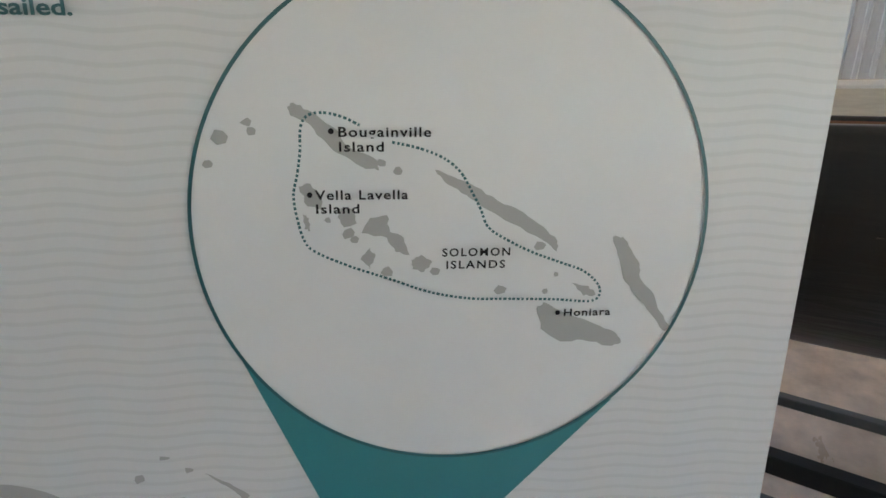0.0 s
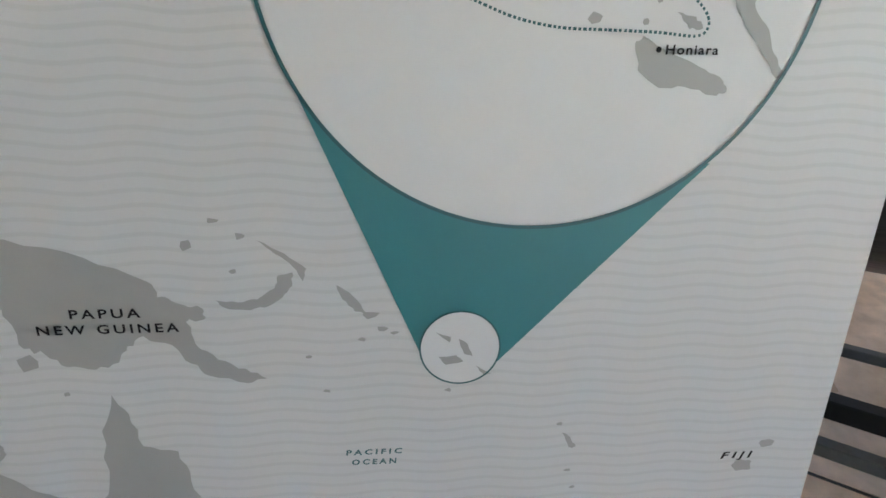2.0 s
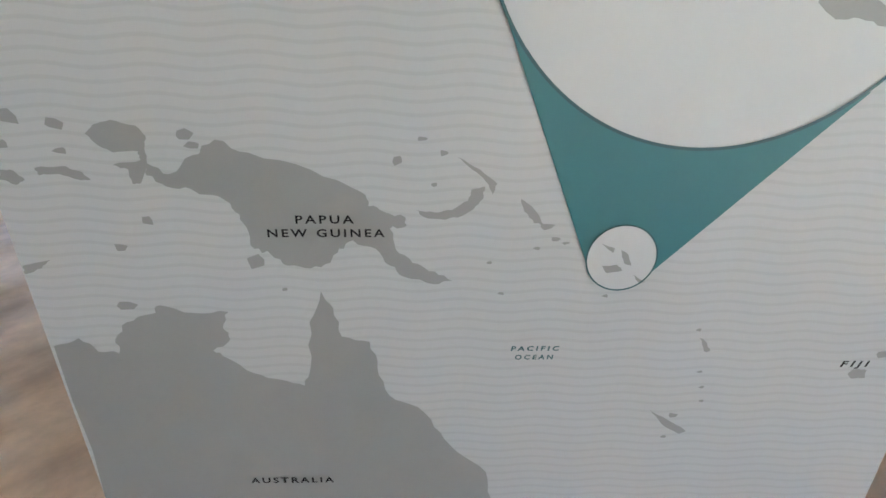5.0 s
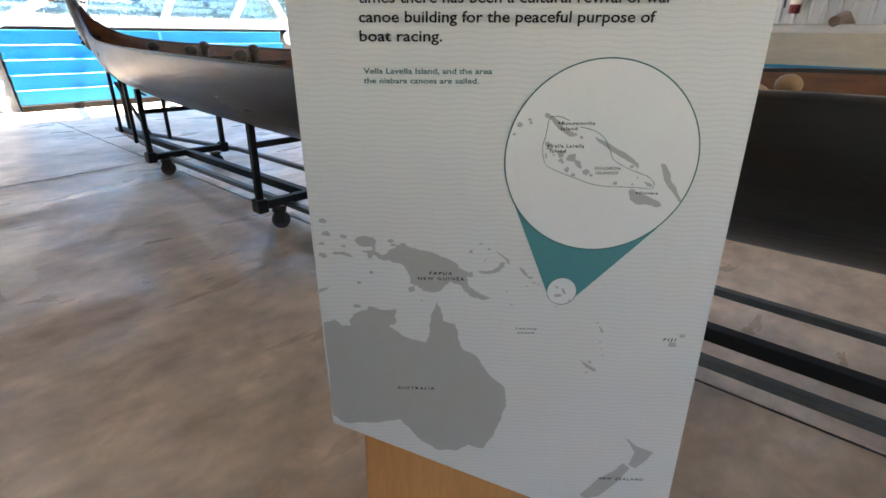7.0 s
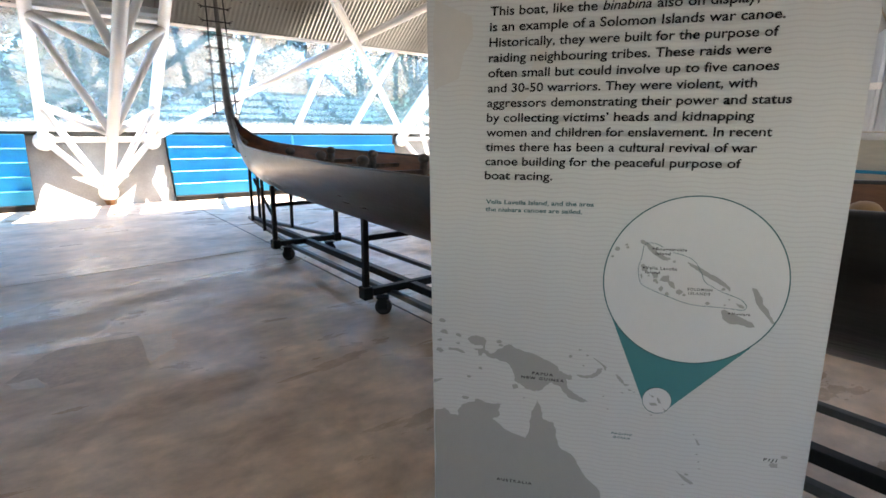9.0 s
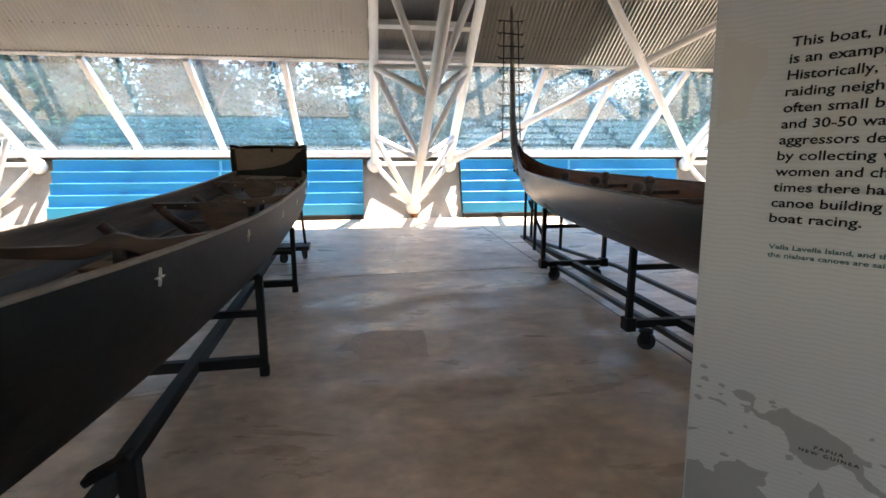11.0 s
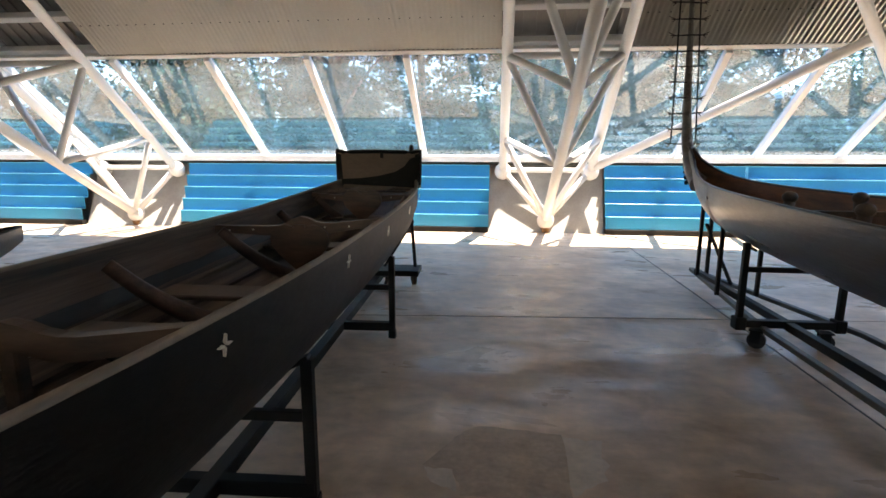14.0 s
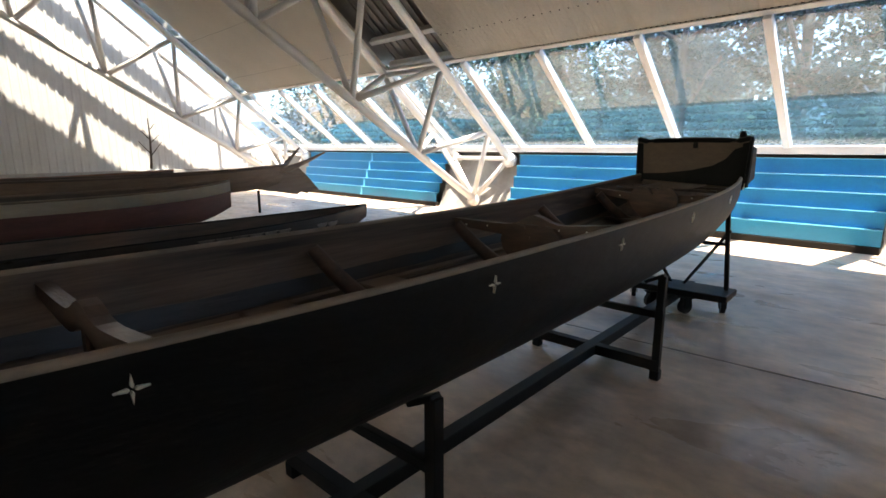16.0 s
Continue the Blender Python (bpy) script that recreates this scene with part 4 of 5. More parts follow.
def print_shape(name, ring, lift, mat, coast=0.0, split=4):
    """A flat printed shape on the board; coast roughens its outline."""
    bm = bmesh.new()
    vs = []
    n = len(ring)
    for i in range(n):
        a, b = Vector((*ring[i], 0)), Vector((*ring[(i + 1) % n], 0))
        d = b - a
        side = Vector((d.y, -d.x, 0)).normalized() if d.length else Vector((0, 0, 0))
        steps = split if coast else 1
        for k in range(steps):
            p = a.lerp(b, k / steps) + side * (random.uniform(-coast, coast) if k else 0)
            vs.append(bm.verts.new((p.x, -lift, p.y)))
    bm.faces.new(vs)
    bm.normal_update()
    if sum(f.normal.y * f.calc_area() for f in bm.faces) > 0:
        bmesh.ops.reverse_faces(bm, faces=bm.faces)
    return part(name, bm, mat, sign)


def circle(cx, cz, r, n=96):
    return [(cx + r * math.cos(k * math.tau / n), cz + r * math.sin(k * math.tau / n)) for k in range(n)]


def ring_shape(name, cx, cz, r, w, lift, mat, n=128):
    bm = bmesh.new()
    a = [bm.verts.new((x, -lift, z)) for x, z in circle(cx, cz, r - w / 2, n)]
    b = [bm.verts.new((x, -lift, z)) for x, z in circle(cx, cz, r + w / 2, n)]
    for k in range(n):
        bm.faces.new((a[k], b[k], b[(k + 1) % n], a[(k + 1) % n]))
    bmesh.ops.recalc_face_normals(bm, faces=bm.faces)
    return part(name, bm, mat, sign)


LANDS = {
    "aus": [(-0.1692, -0.0941), (-0.1513, -0.0878), (-0.1409, -0.0984), (-0.1274, -0.0996), (-0.1275, -0.0885), (-0.1173, -0.0754), (-0.0996, -0.0689), (-0.0929, -0.0626), (-0.0739, -0.0679), (-0.0502, -0.0672), (-0.0555, -0.0792), (-0.0519, -0.0879), (-0.0645, -0.0969), (-0.0570, -0.1023), (-0.0396, -0.1151), (-0.0208, -0.1206), (-0.0056, -0.1253), (-0.0005, -0.1102), (0.0016, -0.0744), (0.0107, -0.0513), (0.0179, -0.0636), (0.0222, -0.0851), (0.0408, -0.0894), (0.0452, -0.1098), (0.0532, -0.1337), (0.0732, -0.1436), (0.0897, -0.1667), (0.1027, -0.1855), (0.1249, -0.2051), (0.1299, -0.2315), (0.1284, -0.2454), (0.1196, -0.2772), (0.1084, -0.3097), (0.0954, -0.3327), (0.0677, -0.3258), (0.0462, -0.3405), (0.0130, -0.3392), (-0.0208, -0.3131), (-0.0487, -0.2768), (-0.0984, -0.2868), (-0.1429, -0.2900), (-0.1649, -0.2750)],
    "png": [(-0.0826, 0.0300), (-0.0715, 0.0242), (-0.0566, 0.0354), (-0.0423, 0.0446), (-0.0242, 0.0375), (0.0106, 0.0281), (0.0395, 0.0149), (0.0432, 0.0062), (0.0526, 0.0027), (0.0655, -0.0007), (0.0648, -0.0069), (0.0558, -0.0081), (0.0590, -0.0212), (0.0695, -0.0307), (0.0838, -0.0365), (0.0948, -0.0431), (0.0840, -0.0457), (0.0641, -0.0406), (0.0553, -0.0328), (0.0468, -0.0214), (0.0330, -0.0159), (0.0240, -0.0216), (0.0182, -0.0313), (0.0055, -0.0354), (-0.0085, -0.0336), (-0.0182, -0.0260), (-0.0282, -0.0223), (-0.0303, -0.0111), (-0.0340, -0.0002), (-0.0411, 0.0085), (-0.0600, 0.0152), (-0.0745, 0.0167), (-0.0846, 0.0233)],
    "bird": [(-0.1144, 0.0466), (-0.1084, 0.0520), (-0.0985, 0.0547), (-0.0851, 0.0518), (-0.0806, 0.0462), (-0.0827, 0.0392), (-0.0826, 0.0300), (-0.0889, 0.0182), (-0.0938, 0.0181), (-0.0943, 0.0265), (-0.1027, 0.0291), (-0.0860, 0.0323), (-0.0866, 0.0372), (-0.1011, 0.0363), (-0.1107, 0.0426)],
    "nb": [(0.0724, 0.0041), (0.0833, 0.0028), (0.0935, 0.0044), (0.1029, 0.0105), (0.1050, 0.0176), (0.1126, 0.0194), (0.1120, 0.0117), (0.1065, 0.0052), (0.0971, -0.0003), (0.0868, -0.0015), (0.0765, -0.0002)],
    "ni": [(0.0960, 0.0367), (0.1094, 0.0296), (0.1199, 0.0212), (0.1176, 0.0143), (0.1132, 0.0222), (0.1045, 0.0295)],
    "bou5": [(0.1348, 0.0120), (0.1432, 0.0057), (0.1500, -0.0043), (0.1440, -0.0033), (0.1375, 0.0039)],
    "nc": [(0.2408, -0.1453), (0.2548, -0.1540), (0.2707, -0.1645), (0.2658, -0.1672), (0.2514, -0.1582)],
    "boug": [(0.1532, 0.2358), (0.1559, 0.2374), (0.1624, 0.2341), (0.1741, 0.2264), (0.1819, 0.2166), (0.1955, 0.2105), (0.1955, 0.2058), (0.1872, 0.2076), (0.1764, 0.2138), (0.1685, 0.2210), (0.1608, 0.2289), (0.1543, 0.2314)],
    "chois": [(0.2235, 0.2066), (0.2321, 0.2033), (0.2437, 0.1983), (0.2555, 0.1911), (0.2690, 0.1853), (0.2799, 0.1779), (0.2879, 0.1703), (0.2883, 0.1642), (0.2804, 0.1704), (0.2634, 0.1794), (0.2499, 0.1867), (0.2395, 0.1939), (0.2293, 0.1996)],
    "mala": [(0.3176, 0.1725), (0.3229, 0.1725), (0.3282, 0.1657), (0.3337, 0.1578), (0.3346, 0.1499), (0.3437, 0.1401), (0.3481, 0.1302), (0.3559, 0.1201), (0.3511, 0.1191), (0.3434, 0.1286), (0.3325, 0.1402), (0.3252, 0.1499), (0.3208, 0.1626)],
    "guad": [(0.2790, 0.1327), (0.2825, 0.1365), (0.2922, 0.1315), (0.3020, 0.1275), (0.3151, 0.1223), (0.3253, 0.1171), (0.3277, 0.1120), (0.3211, 0.1104), (0.3062, 0.1141), (0.2935, 0.1133), (0.2819, 0.1211)],
    "ng": [(0.1864, 0.1743), (0.1909, 0.1822), (0.1994, 0.1837), (0.2008, 0.1749), (0.2079, 0.1719), (0.2108, 0.1629), (0.2036, 0.1644), (0.1993, 0.1719)],
    "vl": [(0.1565, 0.1977), (0.1621, 0.1991), (0.1674, 0.1935), (0.1671, 0.1864), (0.1602, 0.1878)],
    "ko": [(0.1755, 0.1865), (0.1825, 0.1865), (0.1843, 0.1793), (0.1780, 0.1772), (0.1748, 0.1821)],
    "rus": [(0.2117, 0.1599), (0.2167, 0.1629), (0.2226, 0.1592), (0.2182, 0.1537), (0.2123, 0.1553)],
    "rend": [(0.1856, 0.1606), (0.1906, 0.1666), (0.1934, 0.1624), (0.1904, 0.1554)],
    "gizo": [(0.1578, 0.1841), (0.1608, 0.1821), (0.1610, 0.1755), (0.1582, 0.1763)],
    "fl": [(0.2973, 0.1470), (0.3068, 0.1453), (0.3110, 0.1404), (0.3041, 0.1398)],
    "nzs": [(0.2725, -0.4285), (0.3013, -0.3896), (0.3261, -0.3703), (0.3400, -0.3521), (0.3522, -0.3642), (0.3345, -0.3961), (0.3056, -0.4297), (0.2844, -0.4371)],
    "nzn": [(0.3329, -0.2926), (0.3542, -0.3124), (0.3875, -0.3263), (0.3809, -0.3397), (0.3627, -0.3633), (0.3489, -0.3553), (0.3563, -0.3288)],
    "asia": [(-0.1817, 0.5977), (-0.1227, 0.5708), (-0.1191, 0.5418), (-0.1344, 0.5129), (-0.1407, 0.4789), (-0.1608, 0.4704), (-0.1812, 0.4619), (-0.1845, 0.5478)],
    "jap": [(-0.0155, 0.5381), (-0.0031, 0.5223), (-0.0086, 0.4926), (-0.0221, 0.4624), (-0.0442, 0.4355), (-0.0641, 0.4279), (-0.0571, 0.4477), (-0.0305, 0.4705), (-0.0246, 0.5009)],
    "fiji": [(0.3758, -0.1124), (0.3803, -0.1076), (0.3884, -0.1099), (0.3893, -0.1162), (0.3795, -0.1172)],
    "van": [(0.2641, -0.0844), (0.2694, -0.0875), (0.2735, -0.0952), (0.2692, -0.0953)],
    "sumb": [(-0.1677, 0.0254), (-0.1599, 0.0249), (-0.1551, 0.0196), (-0.1608, 0.0165), (-0.1696, 0.0194)],
    "flor": [(-0.1476, 0.0267), (-0.1319, 0.0280), (-0.1229, 0.0255), (-0.1171, 0.0202), (-0.1242, 0.0201), (-0.1347, 0.0233), (-0.1462, 0.0224)],
    "timor": [(-0.1721, -0.0354), (-0.1544, -0.0314), (-0.1612, -0.0372), (-0.1727, -0.0413)]
}
INSET = ("boug", "chois", "mala", "guad", "ng", "vl", "ko", "rus", "rend", "gizo", "fl")
for key, ring in LANDS.items():
    print_shape("printed_island", ring, 0.0016 if key in INSET else 0.0005, MAP_PALE if key in ("asia", "jap") else MAP_GREY, 0.0016 if key in ("aus", "png") else 0.0007)
# scattered islets
for u, v, s in ((0.075, 0.047, 3), (0.083, 0.020, 2), (0.088, 0.039, 3), (0.061, 0.034, 4), (0.152, -0.005, 4), (0.158, -0.014, 3), (0.165, -0.016, 2), (0.147, -0.02, 2),
                (0.118, -0.03, 2), (0.127, -0.052, 2), (0.195, -0.053, 2), (0.262, -0.078, 2), (0.270, -0.112, 2), (0.274, -0.125, 2), (0.276, -0.137, 2), (0.255, -0.17, 2),
                (0.258, -0.150, 3), (-0.130, 0.052, 5), (-0.130, 0.037, 4), (-0.090, -0.005, 4), (-0.110, -0.022, 4), (-0.115, -0.063, 6), (-0.028, -0.031, 7), (-0.155, 0.055, 7),
                (-0.160, 0.075, 6), (-0.163, 0.040, 5), (-0.06, 0.047, 5), (-0.055, 0.041, 4), (-0.012, -0.050, 2), (0.395, -0.096, 5)):
    q = s * 0.0011
    print_shape("printed_islet", [(u + q * random.uniform(0.6, 1.3) * math.cos(a), v + q * random.uniform(0.3, 0.8) * math.sin(a)) for a in (0.3, 1.2, 2.2, 3.3, 4.2, 5.4)], 0.0005, MAP_GREY)
for u, v, s in ((0.121, 0.2205, 6), (0.1335, 0.228, 3), (0.1355, 0.224, 3), (0.114, 0.208, 3), (0.205, 0.2055, 3), (0.197, 0.2095, 3), (0.279, 0.1675, 4), (0.259, 0.1435, 4), (0.283, 0.1425, 2),
                (0.180, 0.174, 4), (0.170, 0.181, 2), (0.183, 0.171, 3), (0.224, 0.154, 3), (0.199, 0.1535, 4), (0.2885, 0.152, 2)):
    q = s * 0.0009
    print_shape("printed_islet", [(u + q * random.uniform(0.7, 1.2) * math.cos(a), v + q * random.uniform(0.5, 1.0) * math.sin(a)) for a in (0.3, 1.2, 2.2, 3.3, 4.2, 5.4)], 0.0016, MAP_GREY)
CU, CV, CR = 0.2350, 0.1757, 0.1319
SU, SV, SR = 0.2009, -0.0255, 0.0222
wedge = [(0.1160, 0.1190), (0.1812, -0.0345), (0.2190, -0.0385), (0.3262, 0.0770)]
print_shape("printed_wedge", wedge, 0.0008, TEAL)
print_shape("printed_disc", circle(CU, CV, CR), 0.0012, MAP_WHITE)
print_shape("printed_disc", circle(SU, SV, SR), 0.0012, MAP_WHITE)
ring_shape("printed_ring", CU, CV, CR, 0.0019, 0.0020, TEAL_LINE)
ring_shape("printed_ring", SU, SV, SR, 0.0010, 0.0020, TEAL_LINE)
for ring in ([(0.187, -0.016), (0.196, -0.019), (0.195, -0.022)], [(0.200, -0.020), (0.205, -0.023), (0.208, -0.031), (0.203, -0.029)],
             [(0.189, -0.031), (0.199, -0.030), (0.203, -0.034), (0.193, -0.036)], [(0.210, -0.037), (0.219, -0.042), (0.215, -0.043)]):
    print_shape("printed_islet", ring, 0.0016, MAP_GREY, 0.0004)

# dotted sailing route
ROUTE = [(0.1868, 0.2274), (0.1783, 0.2313), (0.1690, 0.2330), (0.1623, 0.2315), (0.1588, 0.2262), (0.1579, 0.2142), (0.1560, 0.2032), (0.1538, 0.1935), (0.1549, 0.1821), (0.1580, 0.1705), (0.1633, 0.1646), (0.1803, 0.1570), (0.2005, 0.1501), (0.2213, 0.1428), (0.2424, 0.1391), (0.2638, 0.1386), (0.2886, 0.1381), (0.3075, 0.1369), (0.3129, 0.1404), (0.3113, 0.1468), (0.3030, 0.1539), (0.2903, 0.1586), (0.2747, 0.1643), (0.2593, 0.1719), (0.2508, 0.1779), (0.2469, 0.1867), (0.2423, 0.1954), (0.2363, 0.2053), (0.2277, 0.2122), (0.2150, 0.2170), (0.2012, 0.2198)]
route = smooth_line([(u, v, 0) for u, v in ROUTE], 12)
bm = bmesh.new()
acc, w = 0.0, 0.00068
for p, q in zip(route, route[1:]):
    d = (q - p).length
    m_steps = max(1, int(d / 0.0004))
    for k in range(m_steps):
        a, b = p.lerp(q, k / m_steps), p.lerp(q, (k + 1) / m_steps)
        acc += d / m_steps
        if (acc / 0.0024) % 1.0 < 0.62:
            s = Vector((-(b - a).y, (b - a).x, 0)).normalized() * w
            bm.faces.new([bm.verts.new((c.x, -0.0020, c.y)) for c in (a + s, b + s, b - s, a - s)])
part("printed_route", bm, TEAL_LINE, sign)


TILT = 0.0138                                              # the print runs up a little to the right


def lettering(text, u, v, width, cap, mat, bold=0.0, slant=0.0, spacing=1.0):
    """A line of print, fitted to a width and a capital height."""
    def outline(body):
        cu = bpy.data.curves.new("type", "FONT")
        cu.body, cu.size, cu.space_character, cu.shear, cu.offset = body, 1.0, spacing, slant, bold
        cu.resolution_u = 3
        ob = bpy.data.objects.new("type", cu)
        scene.collection.objects.link(ob)
        bpy.context.view_layer.update()
        me = bpy.data.meshes.new_from_object(ob.evaluated_get(bpy.context.evaluated_depsgraph_get()))
        bpy.data.objects.remove(ob)
        return me
    ref = outline("H")
    cap_h = max(p.co.y for p in ref.vertices)
    me = outline(text)
    x0, x1 = min(p.co.x for p in me.vertices), max(p.co.x for p in me.vertices)
    sx, sz = width / (x1 - x0), cap / cap_h
    for p in me.vertices:
        px, pz = (p.co.x - x0) * sx, p.co.y * sz
        p.co = Vector((u + px, -0.0024, v + pz + px * TILT))
    me.materials.append(mat)
    me.name = "lettering"
    ob = new("lettering", me)
    ob.parent = sign
    return ob


def words(pieces, u, v, width, cap):
    """One line of body text; pieces in italics are marked."""
    total = sum(len(s) for s, _ in pieces)
    x = u
    for s, slant in pieces:
        wd = width * len(s) / total
        lettering(s.strip(), x, v, wd - (width / total) * (0.9 if s.endswith(" ") else 0.0), cap, INK, 0.016, slant)
        x += wd
        v += wd * TILT


CAP = 0.0131
BODY = [("This boat, like the *binabina* also on display,", -0.0935, 0.5715, 0.3717),
        ("is an example of a Solomon Islands war canoe.", -0.0935, 0.5485, 0.4057),
        ("Historically, they were built for the purpose of", -0.0935, 0.5255, 0.4002),
        ("raiding neighbouring tribes. These raids were", -0.0935, 0.5024, 0.3939),
        ("often small but could involve up to five canoes", -0.0935, 0.4794, 0.4064),
        ("and 30-50 warriors. They were violent, with", -0.0935, 0.4564, 0.3814),
        ("aggressors demonstrating their power and status", -0.0935, 0.4334, 0.4278),
        ("by collecting victims’ heads and kidnapping", -0.0935, 0.4104, 0.3832),
        ("women and children for enslavement. In recent", -0.0935, 0.3874, 0.4091),
        ("times there has been a cultural revival of war", -0.0935, 0.3643, 0.3924),
        ("canoe building for the peaceful purpose of", -0.0935, 0.3413, 0.3741),
        ("boat racing.", -0.0935, 0.3183, 0.1072)]
for text, u, v, width in BODY:
    v = 0.4465 + (v - 0.445) * 0.98
    if "*" in text:
        a, b, c = text.split("*")
        words([(a, 0.0), (b + " ", 0.22), (c.strip(), 0.0)], u, v, width, CAP)
    else:
        lettering(text, u, v, width, CAP, INK, 0.016)
lettering("CANOE (VELLA LAVELLA)", -0.0955, 0.632, 0.415, 0.0195, INK, 0.03)
part("printed_bar", box((-0.094, -0.0016, 0.672), (0.30, -0.0006, 0.692)), INK, sign)
lettering("Vella Lavella Island, and the area", -0.0900, 0.2828, 0.170, 0.0068, TEAL_LINE, 0.024)
lettering("the niabara canoes are sailed.", -0.0903, 0.2706, 0.153, 0.0068, TEAL_LINE, 0.024)
lettering("PAPUA", -0.0006, -0.0046, 0.035, 0.0050, INK, 0.02, spacing=1.35)
lettering("NEW GUINEA", -0.0183, -0.0136, 0.071, 0.0050, INK, 0.02, spacing=1.35)
lettering("AUSTRALIA", -0.0530, -0.2142, 0.0624, 0.0052, INK, 0.02, spacing=1.35)
lettering("PACIFIC", 0.1358, -0.0943, 0.0327, 0.0036, TEAL_LINE, 0.03, 0.1, 1.5)
lettering("OCEAN", 0.1390, -0.1012, 0.0262, 0.0036, TEAL_LINE, 0.03, 0.1, 1.5)
lettering("FIJI", 0.3660, -0.1057, 0.0204, 0.0048, INK, 0.03, 0.2, 1.5)
lettering("NEW ZEALAND", 0.3013, -0.3890, 0.077, 0.0052, INK, 0.02, spacing=1.35)
lettering("Bougainville", 0.1766, 0.2219, 0.0447, 0.0046, INK, 0.02, spacing=1.15)
lettering("Island", 0.1767, 0.2149, 0.0216, 0.0046, INK, 0.02, spacing=1.15)
lettering("Vella Lavella", 0.1642, 0.1913, 0.0459, 0.0046, INK, 0.02, spacing=1.15)
lettering("Island", 0.1645, 0.1844, 0.0213, 0.0046, INK, 0.02, spacing=1.15)
lettering("SOLOMON", 0.2276, 0.1622, 0.0354, 0.0042, INK, 0.02, spacing=1.25)
lettering("ISLANDS", 0.2298, 0.1556, 0.0308, 0.0042, INK, 0.02, spacing=1.25)
lettering("Honiara", 0.2940, 0.1286, 0.0258, 0.0042, INK, 0.02, 0.0, 1.15)
for u, v in ((0.1731, 0.2244), (0.1617, 0.1936), (0.2905, 0.1306)):
    print_shape("printed_dot", circle(u, v, 0.0014, 14), 0.0024, INK)


# ---------------------------------------------------------------- other boats in the hall
def simple_stations(length, w, keel, gun, sheer, n=40, fine=2.2, power=0.8, keel_rise=0.3):
    out = []
    for i in range(n + 1):
        s = -1 + 2 * i / n
        out.append((0, s * length / 2, max(0.02, w * (1 - abs(s) ** fine) ** power), keel + keel_rise * abs(s) ** 6, gun + sheer * abs(s) ** 3))
    return out


def trestles(t, ys, w, top):
    for y in ys:
        part("trestle_bar", square_bar((-w, y, top), (w, y, top), 0.05, 0.05), BLACK_STEEL, t)
        for s in (-1, 1):
            part("trestle_leg", square_bar((s * w, y, 0.0), (s * w, y, top), 0.04), BLACK_STEEL, t)


# low dark canoe with pale painted triangles
low = thing("painted_canoe", "low dark canoe with pale painted triangles along its side", "canoe", pose(-5.95, -8.5, 0, 0, 0, 1))
boat_skin(low, simple_stations(6.8, 0.46, 0.26, 0.64, 0.08, fine=3.0), HULL_GREY, WOOD_DARK, rim=HULL_BLACK, rim_r=0.014)
for k in range(8):
    y = 1.15 + 0.17 * k + (0.35 if k > 5 else 0)
    s = y / 3.4
    w = 0.46 * (1 - abs(s) ** 3.0) ** 0.8 if abs(s) < 1 else 0.02
    bm = prism([(y - 0.08, 0.60), (y + 0.08, 0.60), (y, 0.515)], w * 0.97 - 0.02, w * 1.0 + 0.004, axis="x")
    part("painted_triangle", bm, BOW, low)
trestles(low, (-2.0, 1.4), 0.3, 0.25)

# cream and maroon dinghy-shaped canoe
dug = thing("painted_canoe", "cream and maroon painted wooden canoe, paint faded", "canoe", pose(-9.15, -8.6, 0, 0, 0, 3))
st = simple_stations(6.3, 0.56, 0.16, 0.80, 0.10, fine=3.2)
boat_skin(dug, st, MAROON, WOOD_DARK, rim=WOOD_MID, rim_r=0.02)
bm = bmesh.new()
prev = None
for x, y, w, k, g in st:
    a = bm.verts.new((w * 1.012 + 0.004, y, g - 0.01))
    b = bm.verts.new((w * 0.995 + 0.008, y, g - 0.17))
    if prev:
        bm.faces.new((prev[0], a, b, prev[1]))
    prev = (a, b)
bmesh.ops.solidify(bm, geom=bm.faces[:], thickness=0.004)
part("painted_strake", bm, CREAM, dug, "cream painted upper strake", smooth=True)
trestles(dug, (-1.9, 1.9), 0.4, 0.15)

# long brown canoe with a forked prow, on posts
fork = thing("carved_canoe", "long brown carved canoe with a forked prow", "canoe", pose(-11.9, -7.4, 0, 0, 0, -4))
boat_skin(fork, simple_stations(8.6, 0.48, 0.46, 0.90, 0.16, fine=3.0, keel_rise=0.2), WOOD_MID, WOOD_DARK, rim=WOOD_DARK, rim_r=0.022)
for tip, dx, up in ((4.80, -0.30, 0.30), (5.25, 0.12, 0.20)):
    pts = [(0.0, 3.9, 0.86), (dx * 0.4, 4.0 + (tip - 4.0) * 0.3, 0.98), (dx * 0.8, 4.0 + (tip - 4.0) * 0.62, 1.06 + up * 0.35), (dx, tip, 1.14 + up)]
    line = smooth_line(pts, 5)
    part("prow_horn", sweep(line, [0.10 - 0.08 * i / (len(line) - 1) for i in range(len(line))], 8), WOOD_MID, fork, smooth=True)
part("prow_keel", prism([(3.6, 0.52), (4.5, 0.36), (4.62, 0.42), (4.78, 0.37), (4.86, 0.45), (5.08, 0.43), (4.85, 0.72), (4.55, 1.02), (3.6, 0.97)], -0.05, 0.05, axis="x"), WOOD_MID, fork)
part("support_pole", tube((0, 3.6, 0.0), (0, 3.6, 0.5), 0.03), BLACK_STEEL, fork)
trestles(fork, (-2.6, 1.2), 0.35, 0.46)
far = thing("carved_canoe", "dark long canoe with a carved upright stick ornament", "canoe", pose(-14.4, -8.4, 0, 0, 0, 2))
boat_skin(far, simple_stations(7.6, 0.45, 0.30, 0.80, 0.10, fine=3.0), WOOD_DARK, WOOD_DARK, rim=WOOD_RED, rim_r=0.02)
